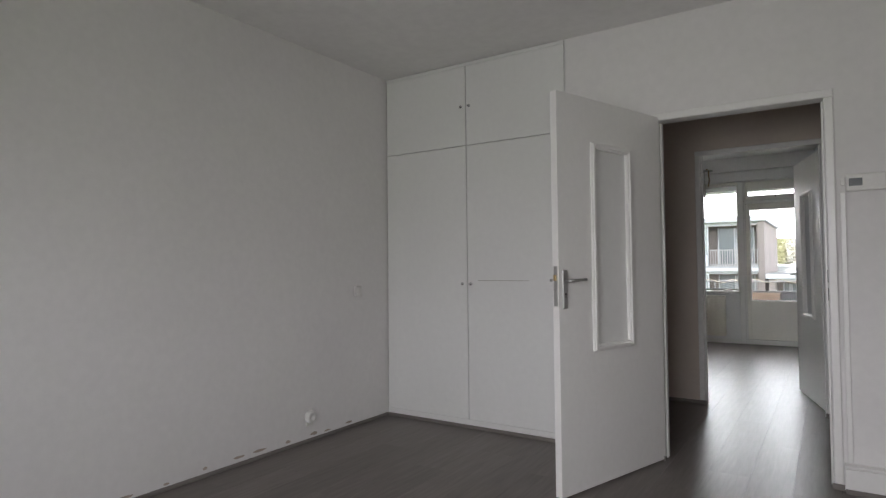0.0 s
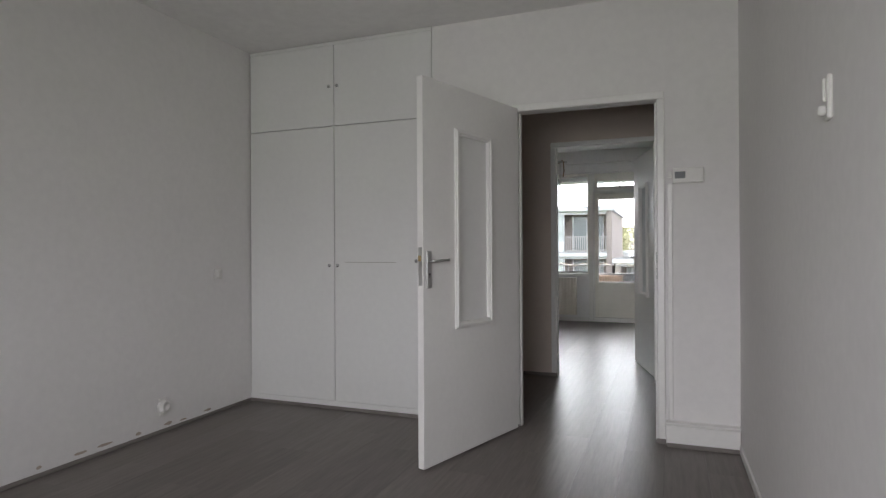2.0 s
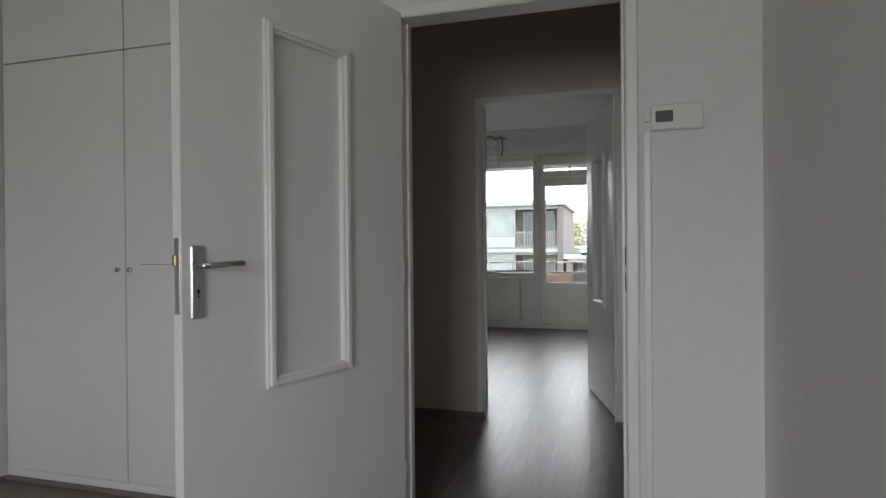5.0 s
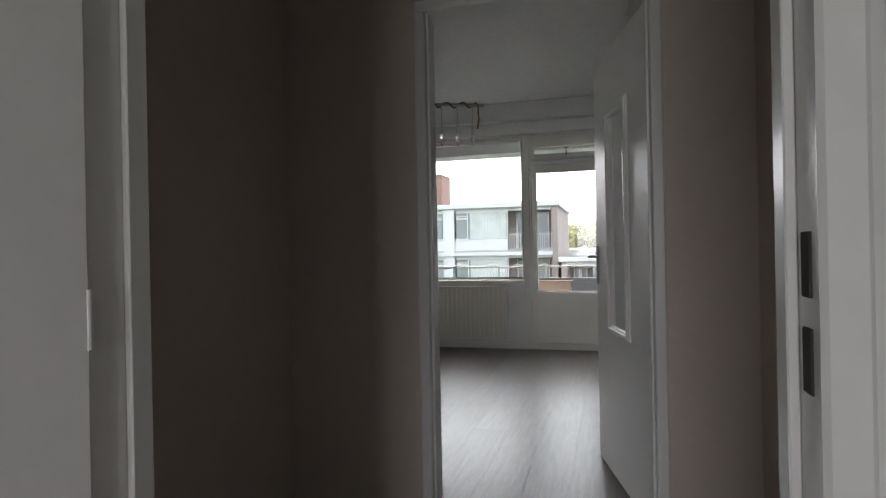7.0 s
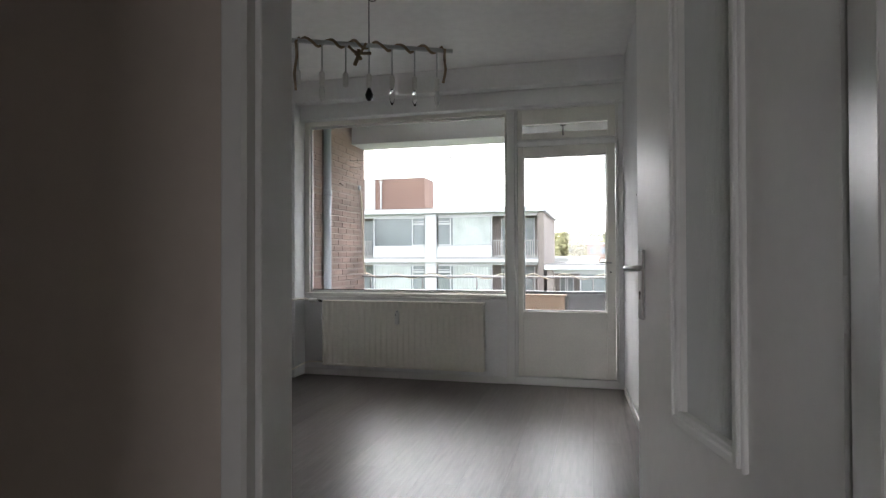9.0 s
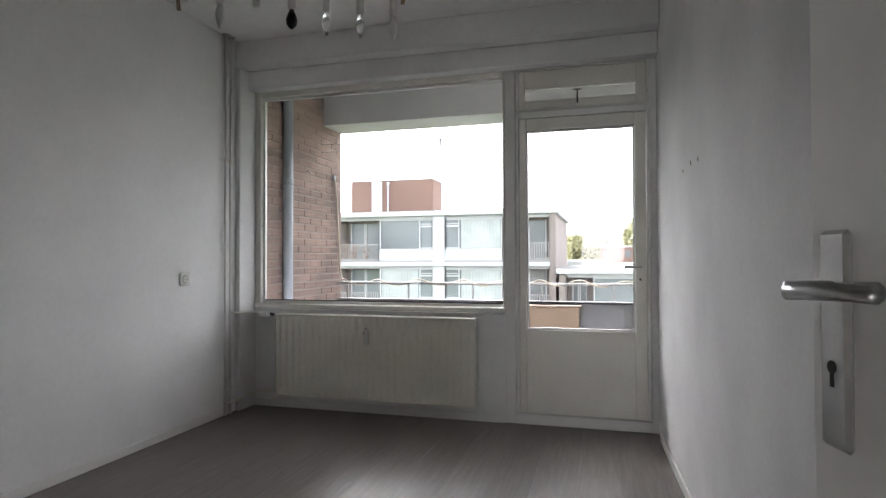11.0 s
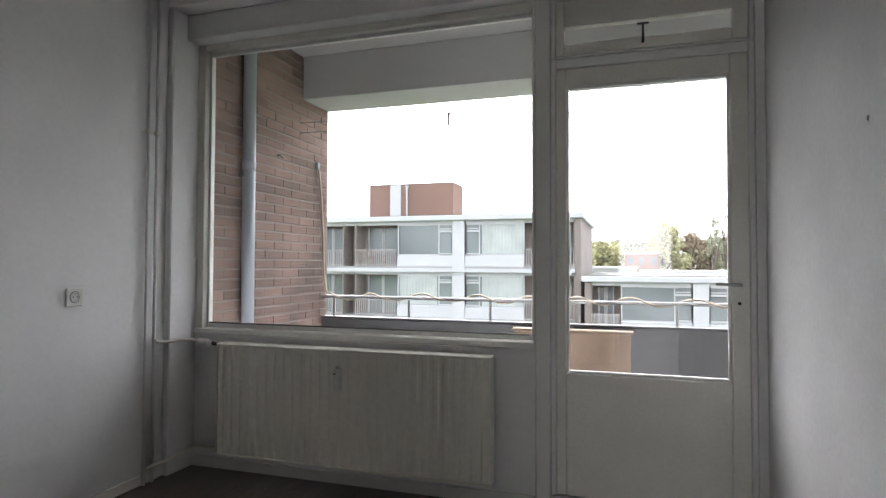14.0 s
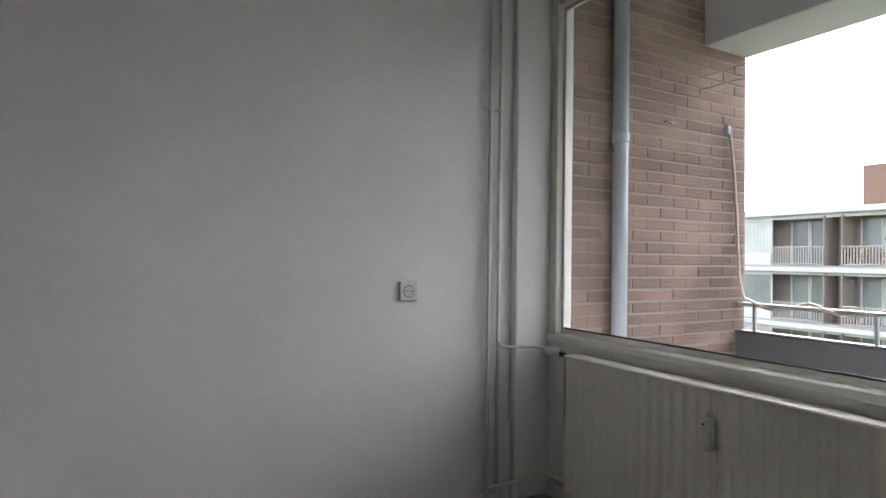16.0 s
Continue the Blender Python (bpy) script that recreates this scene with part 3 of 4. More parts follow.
def heating_pipe(y, pts, label):
    ob = solid("heating_pipe", tube(bmesh.new(), pts, 0.010, 12), M_PAINT, label, "pipe", smooth=True, group="heating pipes")
    return ob


heating_pipe(-0.375, [(-1.945, -0.375, 0.0), (-1.945, -0.375, 1.4), (-1.945, -0.375, HC - 0.002)], "white painted heating riser in the corner")
heating_pipe(-0.32, [(-1.945, -0.32, 0.0), (-1.945, -0.32, 1.4), (-1.945, -0.32, HC - 0.002)], "white painted heating riser in the corner")
solid("heating_pipe", tube(bmesh.new(), [(-1.945, -0.32, 0.74), (-1.94, -0.30, 0.725), (-1.925, -0.27, 0.72), (-1.90, -0.2, 0.722), (-1.86, -0.14, 0.722), (-1.81, -0.116, 0.706)], 0.009, 10), M_RAD, "bent cream pipe to the radiator valve", "pipe", smooth=True, group="heating pipes")
solid("heating_pipe", tube(bmesh.new(), [(-1.945, -0.375, 0.075), (-1.935, -0.33, 0.085), (-1.92, -0.25, 0.09), (-1.9, -0.13, 0.11), (-1.85, -0.10, 0.13), (-1.704, -0.10, 0.135)], 0.009, 10), M_RAD, "low cream return pipe to the radiator", "pipe", smooth=True, group="heating pipes")
for y in (-0.375, -0.32):
    b = bmesh.new()
    cyl(b, (-1.945, y, 1.815), (-1.945, y, 1.835), 0.015)
    cyl(b, (-1.945, y, 1.825), (XL2, y - 0.04, 1.825), 0.005)
    solid("pipe_clip", b, M_RAD, "painted pipe clip on the riser", "pipe clip", group="pipe clips")
    solid("pipe_collar", lathe(bmesh.new(), [(0.022, HC - 0.014), (0.03, HC - 0.007), (0.03, HC)], 14, Matrix.Translation((-1.945, y, 0))), M_STEEL, "small metal collar where the riser meets the ceiling", "pipe collar", group="pipe collars")

# ---------------------------------------------------------------- sockets, thermostat, small fittings


def wall_socket(m, label, dark=True):
    """Square socket with a round recess; its back at x = 0, facing +x."""
    t = thing("wall_socket", m, label, "socket")
    part("plate", box_bm(0, 0.012, -0.042, 0.042, -0.042, 0.042, 0.004), M_PLASTIC, t)
    b = bmesh.new()
    lathe(b, [(0.024, 0.011), (0.024, 0.016), (0.019, 0.016), (0.019, 0.0125), (0.0, 0.0125)], 20, pose(0, 0, 0, 0, 90, 0))
    part("insert", b, M_PLASTIC, t, smooth=False)
    part("groove", lathe(bmesh.new(), [(0.0242, 0.0118), (0.0242, 0.0128), (0.0272, 0.0128), (0.0272, 0.0118)], 20, pose(0, 0, 0, 0, 90, 0)), M_SKIRT, t)
    part("earth_clip", box_bm(0.0126, 0.0146, -0.002, 0.002, -0.0188, -0.012), M_STEEL, t)
    part("earth_clip", box_bm(0.0126, 0.0146, -0.002, 0.002, 0.012, 0.0188), M_STEEL, t)
    for s in (-1, 1):
        part("contact", cyl(bmesh.new(), (0.0126, s * 0.0095, 0), (0.0136, s * 0.0095, 0), 0.003, 8), M_DARK, t)
    return t


wall_socket(pose(XL2, -0.777, 0.985), "cream square wall socket with a round recess")
sw = thing("light_switch", pose(XL1, -6.365, 1.005), "small white surface-mounted switch on the wall", "switch")
part("body", box_bm(0, 0.026, -0.034, 0.034, -0.04, 0.04, 0.006), M_PLASTIC, sw)
part("rocker", box_bm(0.026, 0.033, -0.02, 0.02, -0.026, 0.026, 0.003), M_PLASTIC, sw)
so = thing("surface_socket", pose(XL1, -6.858, 0.170), "white surface-mounted round socket low on the wall", "socket")
b = bmesh.new()
lathe(b, [(0.04, 0), (0.042, 0.02), (0.036, 0.035), (0.022, 0.04), (0.02, 0.03), (0.0, 0.03)], 20, pose(0, 0, 0, 0, 90, 0))
part("body", b, M_PLASTIC, so, smooth=True)
part("base", box_bm(0, 0.012, -0.032, 0.032, -0.062, 0.05, 0.004), M_PLASTIC, so)

th = thing("thermostat", pose(1.307, Y1R, 1.602), "white rectangular room thermostat with a grey display", "thermostat")
part("housing", box_bm(-0.085, 0.088, -0.028, 0, -0.045, 0.045, 0.005), M_PLASTIC, th)
part("display", box_bm(-0.07, -0.012, -0.0305, -0.028, -0.018, 0.022, 0.001), M_SCREEN, th, "grey lcd display")
part("back_box", box_bm(-0.108, -0.086, -0.018, 0, -0.012, 0.028, 0.003), M_PLASTIC, th)
solid("cable_duct", box_bm(1.197, 1.222, Y1R - 0.016, Y1R, 0.141, 1.556, 0.003), M_PAINT, "white painted cable duct running down from the thermostat", "cable duct")

wb = thing("wall_bracket_light", pose(XR1, -8.0, 1.55), "small white plastic wall fitting on the side wall", "wall fitting")
part("plate", box_bm(-0.012, 0, -0.022, 0.022, -0.055, 0.06, 0.004), M_PLASTIC, wb)
part("rod", box_bm(-0.02, -0.012, -0.01, 0.004, -0.01, 0.05, 0.003), M_PLASTIC, wb)
part("knob", lathe(bmesh.new(), [(0.013, 0.011), (0.014, 0.022), (0.01, 0.028), (0.0, 0.029)], 14, pose(0, 0.006, -0.03, 0, -90, 0)), M_PLASTIC, wb, smooth=True)

# old screw holes in the side wall
for y, z, s in ((-1.385, 1.521, 0.010), (-1.225, 1.53, 0.013), (-1.03, 1.522, 0.008)):
    x = right_wall_x(y)
    b = bmesh.new()
    lathe(b, [(s * 0.6, 0.0), (s * 0.45, 0.003), (0.0, 0.001)], 9, Matrix.Translation((x + 0.0005, y, z)) @ Matrix.Scale(1.6, 4, (0, 0, 1)) @ pose(0, 0, 0, 0, -90, 0))
    solid("wall_hole", b, M_STAIN, "chipped screw hole in the white wall", "wall hole", group="screw holes")

random.seed(21)
for k in range(9):
    y, z, w, h = -6.42 - 0.21 * k + random.uniform(-0.06, 0.06), 0.03 + random.uniform(0, 0.02), random.uniform(0.02, 0.06), random.uniform(0.006, 0.016)
    b = bmesh.new()
    n = 9
    ring = [b.verts.new((XL1 + 0.0012, y + w * math.cos(6.283 * q / n) * random.uniform(0.6, 1), z + h * math.sin(6.283 * q / n) * random.uniform(0.6, 1))) for q in range(n)]
    mid = b.verts.new((XL1 + 0.0016, y, z))
    for q in range(n):
        b.faces.new((ring[q], ring[(q + 1) % n], mid))
    solid("plaster_chip", b, M_CHIP, "chipped paint low on the bedroom wall", "paint chip", group="paint chips")

# ---------------------------------------------------------------- rope lamp
LC = Vector((-0.517, -1.93, 2.352))
LD = Vector((0.897, 0.441, 0)).normalized()
lamp = thing("hanging_lamp", Matrix.Translation(LC) @ Matrix.Rotation(math.atan2(LD.y, LD.x), 4, "Z"), "hanging bar lamp wound with jute rope, seven candle bulbs", "lamp")
part("bar", cyl(bmesh.new(), (-0.5, 0, 0), (0.5, 0, 0), 0.013, 16), M_STEEL, lamp, "grey metal bar", True)
part("cord", cyl(bmesh.new(), (0, 0, 0.01), (0, 0, HC - LC.z - 0.03), 0.003, 8), M_DARK, lamp, "thin dark cord")
part("ceiling_cup", lathe(bmesh.new(), [(0.03, HC - LC.z - 0.04), (0.05, HC - LC.z - 0.008), (0.05, HC - LC.z)], 18), M_STEEL, lamp, smooth=True)
part("cord_loop", tube(bmesh.new(), [(0.03 * math.cos(a) + 0.02, 0.01, 0.30 + 0.035 * math.sin(a)) for a in np.linspace(0, 6.0, 16)], 0.003, 6), M_DARK, lamp)
rope = []
for i in range(160):
    u = -0.40 + 0.84 * i / 159
    a = 2 * math.pi * (u + 0.40) / 0.135
    rr = 0.020 + 0.004 * math.sin(3 * u * 20)
    rope.append((u, rr * math.cos(a), rr * math.sin(a)))
part("rope", tube(bmesh.new(), rope, 0.0085, 7), M_ROPE, lamp, "wound jute rope", True)
part("rope_end", tube(bmesh.new(), [(0.435, 0.012, 0.02), (0.45, -0.02, 0.0), (0.448, -0.022, -0.06), (0.455, -0.02, -0.12), (0.44, -0.018, -0.20)], 0.0085, 7), M_ROPE, lamp, smooth=True)
part("rope_end", tube(bmesh.new(), [(-0.40, 0.012, 0.02), (-0.415, -0.02, -0.01), (-0.41, -0.022, -0.10), (-0.425, -0.02, -0.2), (-0.415, -0.02, -0.29)], 0.0085, 7), M_ROPE, lamp, smooth=True)
b = bmesh.new()
random.seed(4)
tube(b, [(-0.12, -0.02, -0.02), (-0.09, -0.028, -0.05), (-0.05, -0.03, -0.06), (0.01, -0.03, -0.055)], 0.009, 7)
tube(b, [(-0.06, -0.03, -0.04), (-0.065, -0.032, -0.08), (-0.085, -0.03, -0.13)], 0.012, 6)
tube(b, [(-0.05, -0.03, -0.055), (-0.03, -0.035, -0.02), (-0.02, -0.03, 0.0)], 0.008, 6)
tube(b, [(-0.08, -0.03, -0.06), (-0.055, -0.045, -0.09), (-0.05, -0.04, -0.10)], 0.011, 6)
part("knot", b, M_ROPE, lamp, "frayed rope knot", True)
for i in range(7):
    u = -0.405 + 0.135 * i
    part("stem", cyl(bmesh.new(), (u, 0, -0.17), (u, 0, 0), 0.004, 8), M_STEEL, lamp)
    part("socket", lathe(bmesh.new(), [(0.006, -0.165), (0.015, -0.175), (0.016, -0.245), (0.012, -0.25)], 14, Matrix.Translation((u, 0, 0))), M_PLASTIC, lamp, "grey-white lampholder", True)
    bulb = [(0.008, -0.248), (0.015, -0.272), (0.0175, -0.29), (0.014, -0.315), (0.006, -0.34), (0.0, -0.345)]
    if i == 3:
        part("bulb", lathe(bmesh.new(), [(0.006, -0.244), (0.017, -0.27), (0.023, -0.29), (0.02, -0.31), (0.008, -0.325), (0.0, -0.327)], 16, Matrix.Translation((u, 0, 0))), M_BLACKBULB, lamp, "black bulb", True)
    elif i in (1, 6):
        part("bulb", lathe(bmesh.new(), bulb, 16, Matrix.Translation((u, 0, 0))), M_BULB, lamp, "opal candle bulb", True)
    elif i != 0 and i != 2:
        part("bulb", lathe(bmesh.new(), bulb, 16, Matrix.Translation((u, 0, 0))), M_BULBGLASS, lamp, "clear candle bulb", True)

# ---------------------------------------------------------------- balcony
structure("floor_balcony", box_bm(-2.4, 4.0, 0.12, 1.78, -0.22, -0.06), M_FGREY, "grey concrete balcony slab", "balcony floor")
structure("ceiling_balcony", box_bm(-2.4, 4.0, 0.125, 1.54, HC, HC + 0.16), M_CONC, "white painted balcony soffit", "balcony ceiling")
structure("trim_balcony_beam", box_bm(-1.944, 3.6, 1.125, 1.525, 2.398, HC - 0.002, 0.006), M_CONC, "white painted concrete edge beam over the balcony", "beam")
structure("wall_balcony_east", box_bm(3.6, 3.8, 0.12, 1.56, -0.06, HC), M_FBRICK2, "brick side wall of the balcony", "wall")
structure("wall_outer_facade", box_bm(RW0 + 0.26, 3.6, -0.03, 0.12, -0.06, HC), M_FBRICK2, "outer brick wall beside the balcony door", "wall")

par = thing("balcony_parapet", pose(0, 1.46, -0.06), "dark grey sheet parapet with a steel rail", "parapet", kind="structure")
part("panel", box_bm(-1.943, 3.6, -0.025, 0.02, 0, 0.765, 0.004), M_BITUMEN, par, "dark grey bitumen sheet")
part("cap", box_bm(-1.943, 3.6, -0.035, 0.03, 0.767, 0.782, 0.003), M_BITUMEN, par)
rail = thing("balcony_railing", pose(0, 1.46, 0.722), "galvanised steel handrail on short posts above the parapet", "railing")
part("handrail", box_bm(-1.943, 3.6, -0.02, 0.02, 0.142, 0.166, 0.004), M_RUST, rail)
for i in range(8):
    x = -1.84 + 0.645 * i
    part("post", box_bm(x - 0.009, x + 0.009, -0.009, 0.009, 0.0, 0.142, 0.002), M_RUST, rail)
# cable wound loosely round the handrail
pts = []
for i in range(240):
    u = i / 239
    x = -1.92 + 5.2 * u
    pts.append((x, 1.46 + 0.032 * math.cos(x * 16 + 0.8 * math.sin(x * 3)), 0.883 + 0.027 * math.sin(x * 16 + 0.8 * math.sin(x * 3)) + 0.003 * math.sin(x * 5)))
solid("light_cable", tube(bmesh.new(), pts, 0.008, 6), M_HOSE, "beige cable wound loosely round the balcony handrail", "cable", smooth=True)
solid("wall_cable", tube(bmesh.new(), [(-1.935, 1.335, 1.915), (-1.925, 1.345, 1.88), (-1.92, 1.37, 1.7), (-1.92, 1.40, 1.45), (-1.915, 1.405, 1.25), (-1.915, 1.42, 1.05), (-1.91, 1.45, 0.93), (-1.90, 1.46, 0.90)], 0.010, 8), M_HOSE, "beige cable hanging down the brick wall", "cable", smooth=True)
solid("cable_hook", box_bm(-1.947, -1.92, 1.32, 1.35, 1.90, 1.95, 0.005), M_PVC, "small hook on the brick wall", "hook")
hk = bmesh.new()
tube(hk, [(-1.947, 0.79, 1.91), (-1.92, 0.79, 1.91), (-1.905, 0.80, 1.895), (-1.905, 0.83, 1.90)], 0.006, 6)
solid("wall_hook", hk, M_RUST, "bent metal hook screwed into the brick", "hook", smooth=True)

dp = thing("drain_pipe", pose(-1.905, 0.415, 0), "pale grey plastic drain pipe against the brick", "drain pipe")
part("pipe", cyl(bmesh.new(), (0, 0, -0.06), (0, 0, HC), 0.04, 20), M_PVC, dp, smooth=True)
part("collar", lathe(bmesh.new(), [(0.04, 1.74), (0.046, 1.75), (0.046, 1.79), (0.04, 1.80)], 20), M_PVC, dp, smooth=True)
part("pipe_bracket", box_bm(-0.045, 0, -0.046, 0.046, 1.70, 1.72, 0.003), M_RUST, dp)

bd = thing("wooden_board", pose(0.05, 1.36, -0.06), "raw plywood box standing against the parapet", "wooden box")
part("front", box_bm(-0.39, 0.39, -0.05, -0.03, 0.0, 0.732, 0.002), M_WOOD, bd)
part("lid", box_bm(-0.41, 0.41, -0.056, 0.06, 0.734, 0.752, 0.003), M_WOOD, bd)
part("side", box_bm(-0.39, -0.37, -0.029, 0.055, 0.0, 0.732, 0.002), M_WOOD, bd)
part("side", box_bm(0.37, 0.39, -0.029, 0.055, 0.0, 0.732, 0.002), M_WOOD, bd)

for z0, slope in ((2.187, 0.072), (2.112, 0.036)):
    line = [(-1.944, 1.08, z0 + 0.02)] + [(-0.759 + 4.34 * k / 10, 1.08, z0 + slope * 4.34 * k / 10 - 0.012 * math.sin(math.pi * k / 10)) for k in range(11)]
    solid("clothes_line", tube(bmesh.new(), line, 0.003, 5), M_RUST, "thin washing line under the balcony beam", "washing line", group="washing lines")
solid("line_peg", box_bm(-0.766, -0.752, 1.07, 1.09, 2.108, 2.20, 0.002), M_RUST, "dark metal hanger of the washing lines", "line holder")

# ---------------------------------------------------------------- ground and town
GZ = -9.0
b = bmesh.new()
bmesh.ops.create_grid(b, x_segments=2, y_segments=2, size=1500, matrix=Matrix.Translation((0, 0, GZ)))
structure("ground", b, M_GRASS, "grass between the blocks of flats", "ground")
structure("road", box_bm(-120, 120, 12, 19, GZ, GZ + 0.02), M_ASPHALT, "asphalt street between the blocks", "road")
# own building below and around the flat
structure("wall_own_building", box_bm(-14, 14, -11.1, -0.1, GZ, -0.16), M_FBRICK2, "lower storeys of the same building", "building")


def facade_block(name, m, x0, x1, cols, ztop, storeys, label, depth=10.0):
    """A slab of flats: white bands, big windows beside white columns, recessed balconies beyond them. Front at y = 0."""
    t = thing(name, m, label, "apartment building")
    sh = 2.9
    zb = GZ
    part("wall", box_bm(x0 + 0.02, x1 - 0.02, 1.3, depth, zb, ztop - 0.3), M_FBRICK2, t)
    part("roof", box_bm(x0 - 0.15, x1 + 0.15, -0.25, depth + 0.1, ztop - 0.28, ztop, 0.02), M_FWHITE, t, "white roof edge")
    part("roof_felt", box_bm(x0, x1, -0.05, depth, ztop + 0.003, ztop + 0.05), M_ROOF, t)
    part("end_wall", box_bm(x1 - 0.3, x1, -0.1, 1.29, zb, ztop - 0.285), M_FBRICK2, t)
    part("end_wall", box_bm(x0, x0 + 0.3, -0.1, 1.29, zb, ztop - 0.285), M_FBRICK2, t)
    for s in range(storeys):
        zt = ztop - 0.58 - s * sh              # window head
        zs, zp, zl = zt - 1.62, zt - 2.31, zt - 2.80
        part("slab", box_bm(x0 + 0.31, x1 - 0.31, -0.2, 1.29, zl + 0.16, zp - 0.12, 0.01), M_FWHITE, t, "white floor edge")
        # grey strip built in as the shade between floor edge and spandrel
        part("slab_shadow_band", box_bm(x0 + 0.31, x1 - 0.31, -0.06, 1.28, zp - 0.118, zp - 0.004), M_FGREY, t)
        part("lintel", box_bm(x0 + 0.31, x1 - 0.31, 0.10, 0.3, zt + 0.101, zt + (0.294 if s == 0 else 0.258)), M_FWHITE, t)
        for c in cols:
            part("column", box_bm(c - 0.355, c + 0.355, -0.12, 0.3, zl, zt + (0.09 if s else 0.28), 0.01), M_FWHITE, t)
            for side in (-1, 1):
                a, e = sorted((c + side * 0.36, c + side * 3.72))
                if a < x0 or e > x1:
                    continue
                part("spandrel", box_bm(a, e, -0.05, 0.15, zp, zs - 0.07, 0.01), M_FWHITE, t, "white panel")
                w = part("window", box_bm(a, e, 0.10, 0.16, zs - 0.07, zs, 0.01), M_FWHITE, t)
                k = 0.86
                cas = (c + side * 0.36, c + side * (0.36 + k))
                c0, c1 = sorted(cas)
                m0, m1 = sorted((c + side * (0.36 + k), c + side * 3.72))
                fb = bmesh.new()
                for fx in (a, e - 0.06, c0, c1 - 0.06):
                    bx(fb, fx, fx + 0.06, 0.02, 0.1, zs, zt + 0.1)
                bx(fb, a, e, 0.03, 0.1, zt + 0.04, zt + 0.1)
                bx(fb, c0 + 0.05, c1 - 0.05, 0.01, 0.1, zt - 0.36, zt - 0.26)
                bx(fb, c0 + 0.05, c1 - 0.05, 0.01, 0.09, zs, zs + 0.07)
                bx(fb, c0 + 0.09, c1 - 0.09, 0.0, 0.05, zt - 0.20, zt - 0.15)
                part("window_frame", fb, M_FWHITE, w)
                dark = ((s * 7 + int(abs(c)) + (side > 0)) % 3) != 0
                part("pane", box_bm(m0, m1, 0.11, 0.14, zs, zt + 0.1), M_FGLASS, w)
                part("pane", box_bm(c0, c1, 0.11, 0.14, zs, zt + 0.1), M_FGLASS, w)
                if dark:
                    cb = bmesh.new()
                    nn = 40
                    lo, hi = [], []
                    for q in range(nn + 1):
                        xx = m0 + 0.1 + (m1 - m0 - 0.2) * q / nn
                        yy = 0.100 + 0.006 * math.sin(q * 1.9)
                        lo.append(cb.verts.new((xx, yy, zs + 0.02)))
                        hi.append(cb.verts.new((xx, yy, zt + 0.05)))
                    for q in range(nn):
                        cb.faces.new((lo[q], lo[q + 1], hi[q + 1], hi[q]))
                    part("curtain", cb, M_CURTAIN, w, "pale net curtain")
                # recessed balcony beyond the window
                o0, o1 = sorted((c + side * 3.78, c + side * 6.42))
                o0, o1 = max(o0, x0 + 0.31), min(o1, x1 - 0.31)
                if o1 - o0 < 1.2:
                    continue
                bal = part("balcony", box_bm(o0, o1, -0.1, 1.28, zp, zp + 0.03), M_FGREY, t)
                gb = bmesh.new()
                bx(gb, o0, o1, -0.09, -0.05, zp + 0.93, zp + 0.98)
                bx(gb, o0, o1, -0.09, -0.05, zp + 0.06, zp + 0.10)
                nbar = 20
                for q in range(nbar):
                    xx = o0 + (o1 - o0) * (q + 0.5) / nbar
                    bx(gb, xx - 0.018, xx + 0.018, -0.085, -0.055, zp + 0.10, zp + 0.93)
                part("railing", gb, M_FRAIL, bal, "pale grey bar railing")
                part("back_window", box_bm(o0 + 0.3, o1 - 0.3, 1.2, 1.285, zp + 0.1, zt), M_FGLASS, bal)
                fb = bmesh.new()
                for fx in (o0 + 0.3, (o0 + o1) / 2 - 0.1, (o0 + o1) / 2, o1 - 0.37):
                    bx(fb, fx, fx + 0.07, 1.14, 1.199, zp + 0.1, zt)
                part("balcony_door_frame", fb, M_FWHITE, bal)
                part("side_wall", box_bm(o0 if side < 0 else o1 - 0.06, o0 + 0.06 if side < 0 else o1, -0.04, 1.27, zp + 0.031, zt + 0.2), M_FBRICK2, bal)
    return t


facade_block("apartment_block", pose(0.3, 29, 0), -30.0, -2.35, (-22.7, -9.08), 3.92, 4, "three-storey block of flats with white bands and balconies", 10)
facade_block("apartment_block", pose(0.3, 28.2, 0), -2.1, 24.0, (3.4, 17.0), 0.57, 3, "lower block of flats with white roof edge", 11)

ph = thing("roof_house", pose(-13.25, 33, 3.97), "red brick lift house with a white panel on the flat roof", "roof house")
part("wall", box_bm(-2.9, 2.9, 0, 2.3, 0, 2.4), M_FBRICK, ph)
part("panel", box_bm(-1.4, -0.65, -0.05, 0.0, 0, 2.38), M_FWHITE, ph, "white cladding strip")
part("roof_edge", box_bm(-2.93, 2.93, -0.03, 2.33, 2.4, 2.46), M_FGREY, ph)
part("flue", cyl(bmesh.new(), (-0.2, -0.1, 0.05), (-0.2, -0.1, 2.15), 0.06), M_FWHITE, ph)
part("flue_cap", cyl(bmesh.new(), (-0.2, -0.1, 2.15), (-0.2, -0.1, 2.3), 0.11), M_FWHITE, ph)


